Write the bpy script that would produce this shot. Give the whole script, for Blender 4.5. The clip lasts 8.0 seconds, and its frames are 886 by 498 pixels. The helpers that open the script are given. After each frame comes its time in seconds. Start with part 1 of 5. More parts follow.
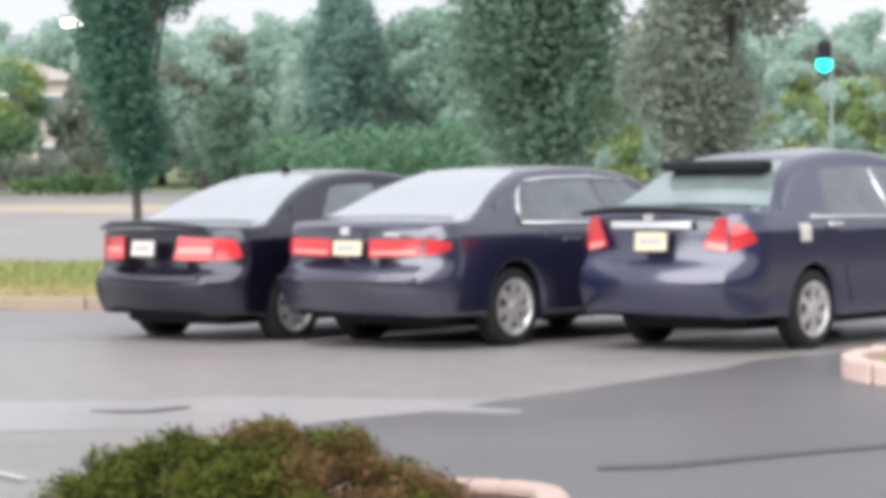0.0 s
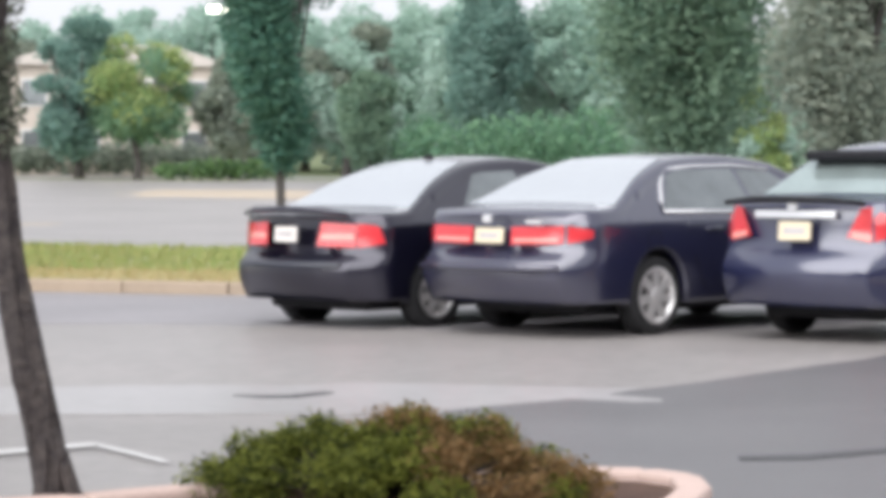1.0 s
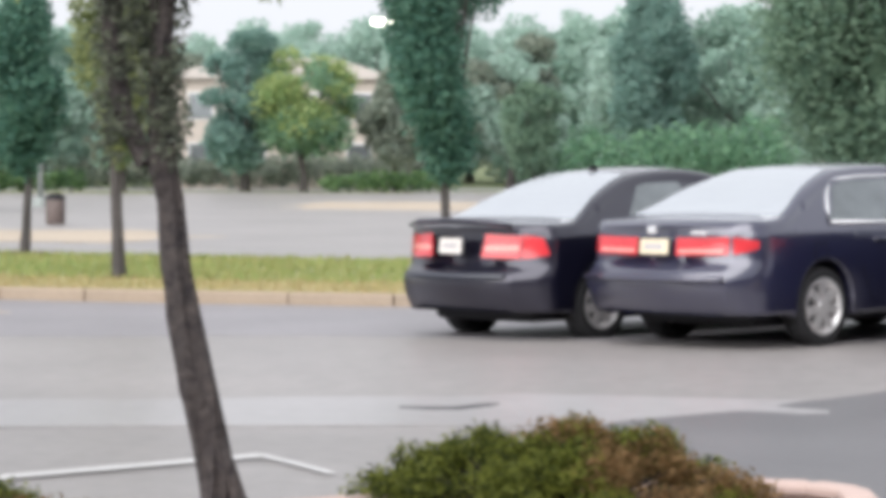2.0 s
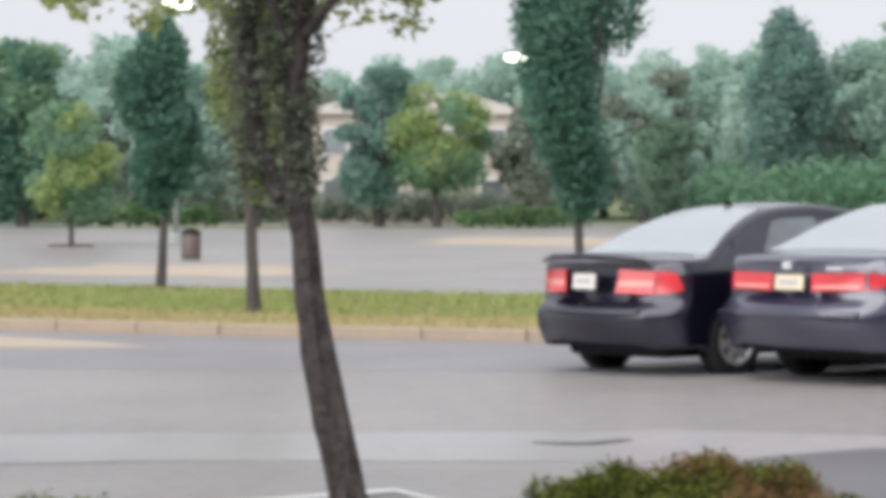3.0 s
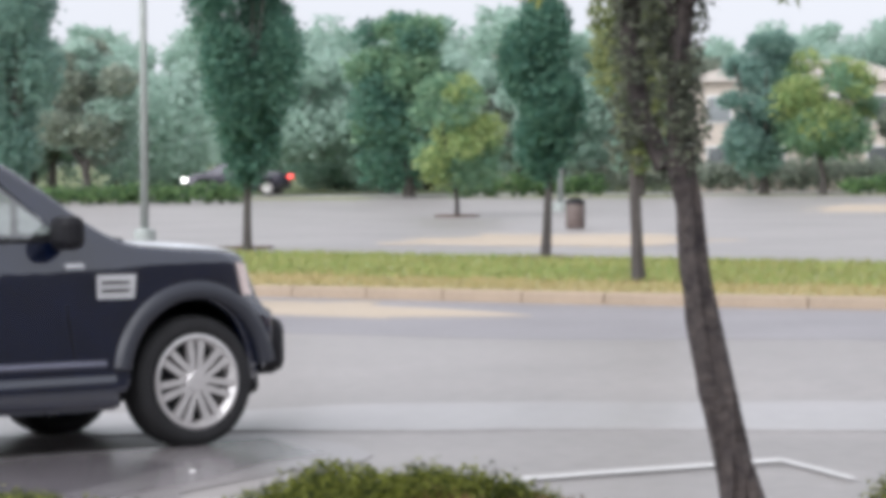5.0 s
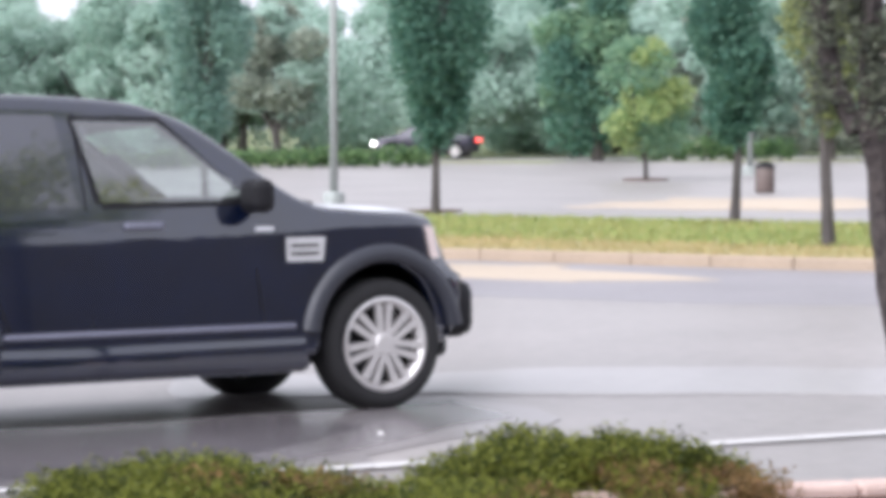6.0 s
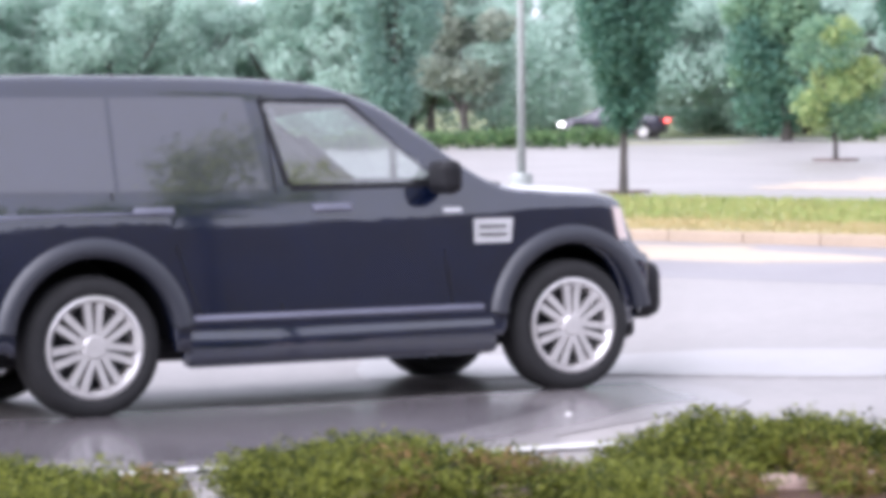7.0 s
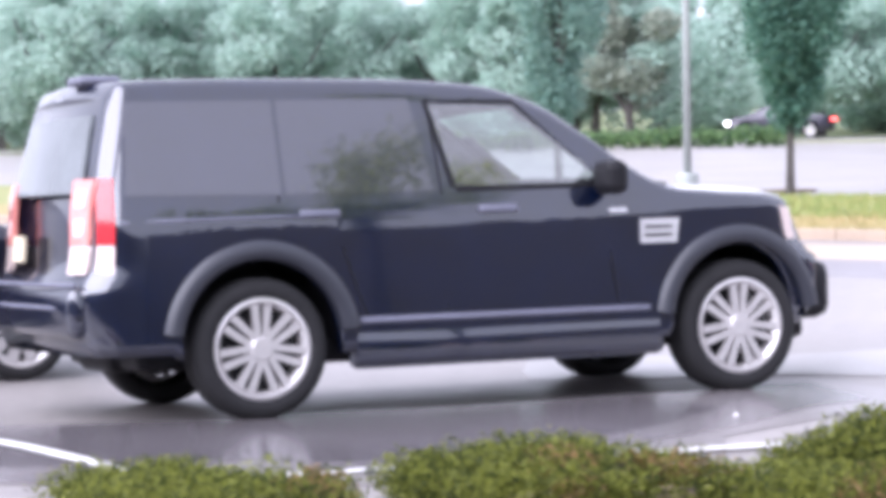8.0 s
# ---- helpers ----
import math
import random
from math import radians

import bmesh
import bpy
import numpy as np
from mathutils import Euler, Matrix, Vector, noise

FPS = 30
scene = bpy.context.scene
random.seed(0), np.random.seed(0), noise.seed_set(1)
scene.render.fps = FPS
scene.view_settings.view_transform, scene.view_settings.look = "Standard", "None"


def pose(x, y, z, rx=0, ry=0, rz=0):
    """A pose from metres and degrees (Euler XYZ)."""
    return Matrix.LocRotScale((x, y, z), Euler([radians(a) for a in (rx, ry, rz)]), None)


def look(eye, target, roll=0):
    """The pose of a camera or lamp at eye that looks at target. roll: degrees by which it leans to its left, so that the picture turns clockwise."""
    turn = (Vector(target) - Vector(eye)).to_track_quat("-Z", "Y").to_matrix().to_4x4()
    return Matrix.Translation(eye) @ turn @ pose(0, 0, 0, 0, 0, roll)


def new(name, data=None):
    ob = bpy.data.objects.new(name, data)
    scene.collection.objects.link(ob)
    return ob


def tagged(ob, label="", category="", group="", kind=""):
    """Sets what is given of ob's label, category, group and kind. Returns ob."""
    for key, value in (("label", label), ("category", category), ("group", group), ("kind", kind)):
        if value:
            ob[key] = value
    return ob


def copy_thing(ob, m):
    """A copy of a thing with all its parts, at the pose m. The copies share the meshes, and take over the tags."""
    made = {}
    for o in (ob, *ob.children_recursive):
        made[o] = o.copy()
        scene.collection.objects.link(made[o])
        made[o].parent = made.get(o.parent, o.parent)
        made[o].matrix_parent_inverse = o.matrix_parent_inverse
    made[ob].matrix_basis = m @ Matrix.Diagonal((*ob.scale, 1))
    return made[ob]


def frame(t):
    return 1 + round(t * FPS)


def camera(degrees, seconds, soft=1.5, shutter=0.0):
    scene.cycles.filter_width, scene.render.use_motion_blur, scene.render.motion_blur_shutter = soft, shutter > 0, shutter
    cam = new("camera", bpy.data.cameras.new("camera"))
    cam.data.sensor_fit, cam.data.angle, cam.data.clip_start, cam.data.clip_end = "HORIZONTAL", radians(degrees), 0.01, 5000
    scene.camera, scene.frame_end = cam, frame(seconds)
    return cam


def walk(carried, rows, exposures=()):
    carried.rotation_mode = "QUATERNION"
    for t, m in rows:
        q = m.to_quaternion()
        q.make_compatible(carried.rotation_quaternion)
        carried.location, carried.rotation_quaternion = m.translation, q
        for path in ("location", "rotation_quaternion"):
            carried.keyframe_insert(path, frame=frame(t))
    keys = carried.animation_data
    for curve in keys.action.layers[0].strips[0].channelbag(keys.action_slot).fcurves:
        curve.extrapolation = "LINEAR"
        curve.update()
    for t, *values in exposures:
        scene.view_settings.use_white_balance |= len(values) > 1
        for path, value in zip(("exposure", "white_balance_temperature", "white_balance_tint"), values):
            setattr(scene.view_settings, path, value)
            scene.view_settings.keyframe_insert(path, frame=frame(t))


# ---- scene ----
# ---- camera ----
cam = camera(18.55, 8.0, soft=6.0, shutter=0.0)
EYE = 1.558
walk(cam, [
    (0, pose(0, 0, EYE, 88.383, -0.139, 0.202)),
    (0.5, pose(0, 0, EYE, 88.138, -0.143, 1.631)),
    (1, pose(0, 0, EYE, 88.100, -0.489, 3.215)),
    (1.5, pose(0, 0, EYE, 88.135, -0.280, 5.127)),
    (3, pose(0, 0, EYE, 89.054, -0.247, 9.505)),
    (3.5, pose(0, 0, EYE, 89.428, 0.037, 11.380)),
    (4, pose(0, 0, EYE, 89.386, -0.301, 13.210)),
    (4.5, pose(0, 0, EYE, 89.125, -0.133, 15.208)),
    (5, pose(0, 0, EYE, 88.400, 0.270, 17.599)),
    (6.5, pose(0, 0, EYE, 87.405, 0.147, 23.477)),
    (7, pose(0, 0, EYE, 87.267, 0.405, 25.532)),
    (7.5, pose(0, 0, EYE, 87.188, 0.853, 27.238)),
    (8, pose(0, 0, EYE, 87.318, 0.834, 29.013)),
], exposures=[(0.0, 0.46, 6290, 11), (1.5, 0.48, 6290, 11), (3.5, 0.16, 6290, 10), (4.5, 0.20, 6240, 10), (5.0, 0.34, 6150, 12),
               (6.5, 0.90, 5990, 18), (7.0, 1.03, 5880, 21), (8.0, 1.13, 5780, 23)])

# ---- world and light ----
world = bpy.data.worlds.new("sky")
scene.world = world
world.use_nodes = True
wn = world.node_tree
sky = wn.nodes.new("ShaderNodeTexSky")
sky.sky_type = "NISHITA"
sky.sun_disc = False
sky.sun_elevation = radians(34)
sky.sun_rotation = radians(205)
sky.air_density, sky.dust_density, sky.ozone_density = 1.0, 1.5, 1.0
soften = wn.nodes.new("ShaderNodeHueSaturation")
soften.inputs["Saturation"].default_value = 0.22
wn.links.new(sky.outputs[0], soften.inputs["Color"])
cloud = wn.nodes.new("ShaderNodeMix")
cloud.data_type = "RGBA"
cloud.inputs[0].default_value = 0.8
cloud.inputs[7].default_value = (6.65, 6.7, 6.9, 1)
wn.links.new(soften.outputs[0], cloud.inputs[6])
wn.links.new(cloud.outputs[2], wn.nodes["Background"].inputs["Color"])
wn.nodes["Background"].inputs["Strength"].default_value = 0.11
sun = new("sun", bpy.data.lights.new("sun", "SUN"))
sun.data.energy, sun.data.angle, sun.data.color = 3.5, radians(85), (1.0, 0.97, 0.93)
sun.matrix_world = look((0, 0, 30), (18.5, 40, 0))


# ---- materials ----
def mat(name, color, rough=0.6, metal=0.0, vary=0.2, scale=6.0, fine=60.0, bump=0.0, color2=None, coat=0.0, emit=None, power=0.0,
        rand=0.0, spec=0.5, detail=6.0, tint=None, coat_ior=1.5, coat_rough=0.04):
    """A principled material with colour varied at two scales, and optional relief."""
    m = bpy.data.materials.new(name)
    m.use_nodes = True
    nt = m.node_tree
    b = nt.nodes["Principled BSDF"]
    b.inputs["Roughness"].default_value, b.inputs["Metallic"].default_value = rough, metal
    b.inputs["Coat Weight"].default_value = coat
    b.inputs["Coat Roughness"].default_value = coat_rough
    b.inputs["Coat IOR"].default_value = coat_ior
    b.inputs["Specular IOR Level"].default_value = spec
    if tint:
        b.inputs["Specular Tint"].default_value = (*tint, 1)
    if emit:
        b.inputs["Emission Color"].default_value = (*emit, 1)
        b.inputs["Emission Strength"].default_value = power
    c2 = color2 or tuple(c * (1 - vary) for c in color)
    c1 = tuple(min(1.0, c * (1 + vary)) for c in color) if not color2 else color
    tc = nt.nodes.new("ShaderNodeTexCoord")
    big, small = nt.nodes.new("ShaderNodeTexNoise"), nt.nodes.new("ShaderNodeTexNoise")
    big.inputs["Scale"].default_value, small.inputs["Scale"].default_value = scale, fine
    big.inputs["Detail"].default_value = small.inputs["Detail"].default_value = detail
    for n in (big, small):
        nt.links.new(tc.outputs["Object"], n.inputs["Vector"])
    add = nt.nodes.new("ShaderNodeMath")
    add.operation = "MULTIPLY_ADD"
    add.inputs[1].default_value = 0.45
    nt.links.new(small.outputs["Fac"], add.inputs[0])
    half = nt.nodes.new("ShaderNodeMath")
    half.operation = "MULTIPLY"
    half.inputs[1].default_value = 0.55
    nt.links.new(big.outputs["Fac"], half.inputs[0])
    nt.links.new(half.outputs[0], add.inputs[2])
    last = add.outputs[0]
    if rand:
        geo = nt.nodes.new("ShaderNodeNewGeometry")
        mix = nt.nodes.new("ShaderNodeMath")
        mix.operation = "MULTIPLY_ADD"
        mix.inputs[1].default_value = rand
        nt.links.new(geo.outputs["Random Per Island"], mix.inputs[0])
        nt.links.new(last, mix.inputs[2])
        shift = nt.nodes.new("ShaderNodeMath")
        shift.operation = "SUBTRACT"
        shift.inputs[1].default_value = rand / 2
        nt.links.new(mix.outputs[0], shift.inputs[0])
        last = shift.outputs[0]
    ramp = nt.nodes.new("ShaderNodeValToRGB")
    ramp.color_ramp.elements[0].position, ramp.color_ramp.elements[1].position = 0.3, 0.7
    ramp.color_ramp.elements[0].color, ramp.color_ramp.elements[1].color = (*c2, 1), (*c1, 1)
    nt.links.new(last, ramp.inputs[0])
    nt.links.new(ramp.outputs[0], b.inputs["Base Color"])
    if bump:
        bp = nt.nodes.new("ShaderNodeBump")
        bp.inputs["Strength"].default_value, bp.inputs["Distance"].default_value = bump, 0.02
        nt.links.new(small.outputs["Fac"], bp.inputs["Height"])
        nt.links.new(bp.outputs[0], b.inputs["Normal"])
    return m


def leaf_mat(name, color, color2, shine=0.55, rand=0.7):
    m = mat(name, color, rough=shine, color2=color2, scale=0.8, fine=9.0, rand=rand, spec=0.3)
    nt = m.node_tree
    b, out = nt.nodes["Principled BSDF"], nt.nodes["Material Output"]
    thin, mix = nt.nodes.new("ShaderNodeBsdfTranslucent"), nt.nodes.new("ShaderNodeMixShader")
    mix.inputs[0].default_value = 0.55
    nt.links.new(b.inputs["Base Color"].links[0].from_socket, thin.inputs["Color"])
    nt.links.new(b.outputs[0], mix.inputs[1])
    nt.links.new(thin.outputs[0], mix.inputs[2])
    nt.links.new(mix.outputs[0], out.inputs["Surface"])
    return m


def pane_mat(name, tint, gloss):
    """Thin clear glass: mostly see-through, with a mirror share."""
    m = bpy.data.materials.new(name)
    m.use_nodes = True
    nt = m.node_tree
    clear, shine, mix = nt.nodes.new("ShaderNodeBsdfTransparent"), nt.nodes.new("ShaderNodeBsdfGlossy"), nt.nodes.new("ShaderNodeMixShader")
    clear.inputs["Color"].default_value = (*tint, 1)
    shine.inputs["Roughness"].default_value = 0.05
    mix.inputs[0].default_value = gloss
    nt.links.new(clear.outputs[0], mix.inputs[1])
    nt.links.new(shine.outputs[0], mix.inputs[2])
    nt.links.new(mix.outputs[0], nt.nodes["Material Output"].inputs["Surface"])
    return m


M_PANE = pane_mat("clear_side_glass", (0.88, 0.95, 0.93), 0.3)
M_LOT = mat("worn_asphalt", (0.290, 0.270, 0.262), rough=0.42, vary=0.24, scale=0.3, fine=7, bump=0.25, detail=9)
M_LANE = mat("grey_asphalt", (0.252, 0.238, 0.25), rough=0.5, vary=0.2, scale=0.4, fine=8, bump=0.25, detail=9)
M_DARK = mat("newer_asphalt", (0.132, 0.127, 0.131), rough=0.4, vary=0.24, scale=0.5, fine=40, bump=0.2, detail=9)
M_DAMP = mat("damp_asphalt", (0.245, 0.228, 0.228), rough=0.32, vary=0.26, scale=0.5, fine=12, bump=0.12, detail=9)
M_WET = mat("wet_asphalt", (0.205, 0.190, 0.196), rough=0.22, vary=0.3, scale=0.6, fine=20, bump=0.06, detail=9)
# Glossy wet asphalt, darkened further for the shade beside the car.
M_WET_SHADE = mat("wet_shade_asphalt", (0.150, 0.138, 0.148), rough=0.16, vary=0.3, scale=0.7, fine=20, bump=0.04, detail=9)
M_DRYGRASS = mat("dry_grass", (0.40, 0.31, 0.16), rough=0.95, color2=(0.30, 0.27, 0.11), scale=0.5, fine=12, rand=0.5)
M_WARM = mat("warm_asphalt", (0.46, 0.38, 0.29), rough=0.6, vary=0.15, scale=0.3, fine=8)
M_PALE = mat("pale_wet_asphalt", (0.345, 0.33, 0.33), rough=0.33, vary=0.18, scale=0.35, fine=7, bump=0.2, detail=9)
M_SEAL = mat("tar_seal", (0.05, 0.05, 0.055), rough=0.5, vary=0.3)
M_LINE = mat("worn_white_paint", (0.72, 0.71, 0.70), rough=0.6, vary=0.15, scale=3, fine=50)
M_KERB = mat("old_concrete", (0.36, 0.285, 0.215), rough=0.85, vary=0.18, scale=1.2, fine=40, bump=0.3)
M_PLANTER = mat("pink_concrete", (0.62, 0.47, 0.42), rough=0.8, vary=0.15, scale=3, fine=50, bump=0.3)
M_MULCH = mat("mulch", (0.10, 0.055, 0.04), rough=0.95, vary=0.5, scale=6, fine=60, bump=0.8)
M_SOIL = mat("far_ground", (0.16, 0.19, 0.09), rough=0.95, vary=0.25, scale=0.15, fine=6)
M_GRASS = mat("lawn", (0.20, 0.27, 0.08), rough=0.9, color2=(0.31, 0.30, 0.11), scale=0.35, fine=14, rand=0.5)
M_LAWN = mat("lawn_soil", (0.20, 0.26, 0.09), rough=0.95, color2=(0.32, 0.29, 0.13), scale=0.3, fine=9)
M_BARK = mat("bark", (0.105, 0.088, 0.080), rough=0.9, color2=(0.016, 0.013, 0.018), scale=14, fine=36, bump=1.0)
M_BARK2 = mat("thin_bark", (0.07, 0.062, 0.06), rough=0.9, vary=0.3, scale=4, fine=30, bump=0.6)
L_DARK = leaf_mat("pear_leaves", (0.165, 0.31, 0.23), (0.09, 0.205, 0.16))
# The next four leaf tones are lightened to put distance haze into the colour.
L_MID = leaf_mat("green_leaves", (0.30, 0.45, 0.28), (0.17, 0.31, 0.21))
L_BLUE = leaf_mat("hazed_blue_green_leaves", (0.38, 0.52, 0.43), (0.29, 0.43, 0.36), rand=0.4)
L_FAR = leaf_mat("hazed_far_leaves", (0.50, 0.64, 0.56), (0.43, 0.57, 0.50), rand=0.4)
L_GREY = leaf_mat("grey_green_leaves", (0.38, 0.42, 0.34), (0.25, 0.30, 0.25))
L_TALL = leaf_mat("dull_green_leaves", (0.28, 0.40, 0.28), (0.16, 0.26, 0.19))
L_BOX = leaf_mat("clipped_hedge_leaves", (0.25, 0.42, 0.26), (0.14, 0.28, 0.18))
L_SPRUCE = leaf_mat("blue_dark_leaves", (0.28, 0.42, 0.36), (0.18, 0.31, 0.27), rand=0.5)
L_YEL = leaf_mat("yellow_green_leaves", (0.46, 0.53, 0.23), (0.27, 0.39, 0.17))
L_OLIVE = leaf_mat("olive_leaves", (0.36, 0.40, 0.19), (0.18, 0.23, 0.11))
L_NEAR = leaf_mat("sunlit_leaves", (0.54, 0.58, 0.20), (0.26, 0.34, 0.12))
L_SHOOT = leaf_mat("trunk_leaves", (0.27, 0.30, 0.22), (0.11, 0.125, 0.10))
L_HEDGE = leaf_mat("hedge_leaves", (0.20, 0.32, 0.13), (0.07, 0.14, 0.07))
L_BUSH = leaf_mat("juniper_leaves", (0.30, 0.33, 0.065), (0.05, 0.07, 0.018))
L_DRY = leaf_mat("dry_juniper_leaves", (0.40, 0.25, 0.12), (0.18, 0.13, 0.05))
M_NAVY = mat("navy_paint", (0.014, 0.015, 0.040), rough=0.3, vary=0.08, spec=0.5, coat=1.0, scale=2, tint=(0.76, 0.73, 1.0), coat_ior=2.0, coat_rough=0.16)
M_BLACK = mat("black_paint", (0.004, 0.004, 0.011), rough=0.32, vary=0.1, spec=0.4, coat=0.9, scale=2, tint=(0.78, 0.72, 1.0), coat_ior=1.6, coat_rough=0.16)
M_BLUE = mat("blue_paint", (0.012, 0.015, 0.050), rough=0.3, vary=0.08, spec=0.5, coat=1.0, scale=2, tint=(0.70, 0.71, 1.0), coat_ior=1.95, coat_rough=0.16)
M_SUV = mat("dark_blue_paint", (0.002, 0.005, 0.019), rough=0.3, vary=0.5, spec=0.3, coat=1.0, scale=6, fine=26, tint=(0.6, 0.7, 1.0), coat_ior=2.0, coat_rough=0.07)
M_TRIM = mat("black_plastic", (0.009, 0.009, 0.012), rough=0.55, vary=0.2, spec=0.3)
M_FLARE = mat("grey_plastic", (0.026, 0.029, 0.042), rough=0.42, vary=0.1, spec=0.7)
# Pale tone for painted highlight lines, and for fin, handles and belt.
M_EDGE = mat("pale_edge_tone", (0.17, 0.175, 0.23), rough=0.45, vary=0.15)
# Pale, mostly metal base: the sky's bright reflection is put into the glass colour.
M_SKYGLASS = mat("sky_bright_glass", (0.72, 0.75, 0.78), rough=0.2, metal=0.8, vary=0.05, scale=1.5)
M_TINT = mat("tinted_glass", (0.042, 0.042, 0.064), rough=0.1, vary=0.15, spec=0.7, coat=0.5)
M_PRIVACY = mat("privacy_glass", (0.011, 0.013, 0.032), rough=0.2, vary=0.3, spec=0.5, coat=1.0, scale=1.5, fine=14, coat_ior=2.15)
# Bonnet paint far paler than the body, its sky sheen put into the colour.
M_SKYSHEEN = mat("sky_sheen_paint", (0.74, 0.76, 0.79), rough=0.45, metal=0.3, vary=0.2, scale=3)
M_GREYGLASS = mat("grey_glass", (0.22, 0.24, 0.25), rough=0.12, metal=0.5, vary=0.3, scale=3)
# Same for this glass, with a greyer sky reflection in its base.
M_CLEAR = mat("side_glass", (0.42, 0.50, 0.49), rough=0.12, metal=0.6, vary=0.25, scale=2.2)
M_CHROME = mat("chrome", (0.86, 0.86, 0.88), rough=0.25, metal=0.6, vary=0.05)
M_ALLOY = mat("alloy", (0.72, 0.70, 0.70), rough=0.3, metal=0.55, vary=0.08)
M_TYRE = mat("tyre_rubber", (0.018, 0.018, 0.02), rough=0.85, vary=0.3, bump=0.2)
M_RED = mat("red_lens", (0.62, 0.04, 0.05), rough=0.15, vary=0.15, scale=9, coat=0.6)
M_PALERED = mat("pale_red_lens", (0.82, 0.30, 0.26), rough=0.2, vary=0.12, coat=0.5)
M_WHITELENS = mat("clear_lens", (0.80, 0.66, 0.62), rough=0.15, vary=0.1, coat=0.6)
M_PLATE = mat("number_plate", (0.74, 0.70, 0.66), rough=0.4, vary=0.08)
M_PLATE2 = mat("yellowish_plate", (0.78, 0.68, 0.50), rough=0.4, vary=0.08)
M_MARK = mat("plate_bars", (0.50, 0.47, 0.47), rough=0.5)
# Paler than bare metal: distance haze is in the pole colour.
M_METAL = mat("grey_metal", (0.35, 0.38, 0.365), rough=0.55, metal=0.2, vary=0.15)
M_BIN = mat("brown_bin_paint", (0.13, 0.10, 0.09), rough=0.6, vary=0.2)
M_SEAT = mat("seat_leather", (0.16, 0.15, 0.14), rough=0.6, vary=0.15, fine=40)
M_WALL = mat("beige_stucco", (0.58, 0.51, 0.45), rough=0.9, vary=0.1, scale=0.6)
M_ROOF = mat("pale_shingle", (0.42, 0.38, 0.34), rough=0.9, vary=0.2)
# Dark surface of the two walls added out of view.
M_BACKING = mat("dark_backing", (0.085, 0.075, 0.068), rough=0.85, vary=0.25, scale=0.8, fine=12)
M_LAMP = mat("lamp_glow", (0.9, 0.9, 0.8), emit=(1.0, 0.97, 0.82), power=9.0)
M_GREENLAMP = mat("green_signal_lens", (0.05, 0.6, 0.45), emit=(0.0, 1.0, 0.74), power=3.0)
M_HEADLAMP = mat("headlamp", (0.9, 0.9, 0.85), emit=(1.0, 0.98, 0.9), power=5.0)
M_TAILLIT = mat("lit_red_lens", (0.8, 0.05, 0.04), emit=(1.0, 0.12, 0.10), power=3.0)


# ---- building helpers ----
def mesh_of(name, verts, faces, material, smooth=False):
    me = bpy.data.meshes.new(name)
    me.from_pydata([tuple(v) for v in verts], [], [tuple(f) for f in faces])
    me.materials.append(material)
    if smooth:
        me.polygons.foreach_set("use_smooth", [True] * len(me.polygons))
    me.update()
    return me


def part(name, verts, faces, material, parent=None, label="", smooth=False, m=None):
    ob = new(name, mesh_of(name, verts, faces, material, smooth))
    if parent:
        ob.parent = parent
    if m is not None:
        ob.matrix_basis = m
    if label:
        tagged(ob, label)
    return ob


def thing(name, label, category, m, group="", kind=""):
    ob = new(name)
    ob.matrix_basis = m
    ob.empty_display_size = 0.2
    return tagged(ob, label, category, group, kind)


def box(cx, cy, cz, sx, sy, sz, bev=0.0):
    """Vertices and faces of a bevelled block given by its middle and its sizes."""
    bm = bmesh.new()
    bmesh.ops.create_cube(bm, size=1.0)
    bmesh.ops.scale(bm, vec=(sx, sy, sz), verts=bm.verts)
    if bev:
        bmesh.ops.bevel(bm, geom=bm.edges[:], offset=bev, segments=2, affect="EDGES", profile=0.5)
    bmesh.ops.translate(bm, vec=(cx, cy, cz), verts=bm.verts)
    bm.verts.index_update()
    v, f = [x.co[:] for x in bm.verts], [[a.index for a in p.verts] for p in bm.faces]
    bm.free()
    return v, f


def join(*pieces):
    v, f = [], []
    for pv, pf in pieces:
        n = len(v)
        v += list(pv)
        f += [[i + n for i in q] for q in pf]
    return v, f


def tube(points, radii, sides=10, cap=True):
    """A tapered tube along points."""
    v, f = [], []
    pts = [Vector(p) for p in points]
    for i, p in enumerate(pts):
        d = (pts[min(i + 1, len(pts) - 1)] - pts[max(i - 1, 0)]).normalized()
        a = d.orthogonal().normalized() if abs(d.z) < 0.9 else Vector((1, 0, 0)) - d * d.x
        a.normalize()
        b = d.cross(a)
        for k in range(sides):
            w = 2 * math.pi * k / sides
            v.append(p + (a * math.cos(w) + b * math.sin(w)) * radii[i])
    for i in range(len(pts) - 1):
        for k in range(sides):
            n = (k + 1) % sides
            f.append((i * sides + k, i * sides + n, (i + 1) * sides + n, (i + 1) * sides + k))
    if cap:
        f.append(tuple(range(sides))[::-1])
        f.append(tuple(range((len(pts) - 1) * sides, len(pts) * sides)))
    return v, f


def lathe(profile, sides=36):
    """Turns (radius, y) pairs round the y axis."""
    v, f = [], []
    for r, y in profile:
        for k in range(sides):
            w = 2 * math.pi * k / sides
            v.append((r * math.cos(w), y, r * math.sin(w)))
    for i in range(len(profile) - 1):
        for k in range(sides):
            n = (k + 1) % sides
            f.append((i * sides + k, i * sides + n, (i + 1) * sides + n, (i + 1) * sides + k))
    return v, f


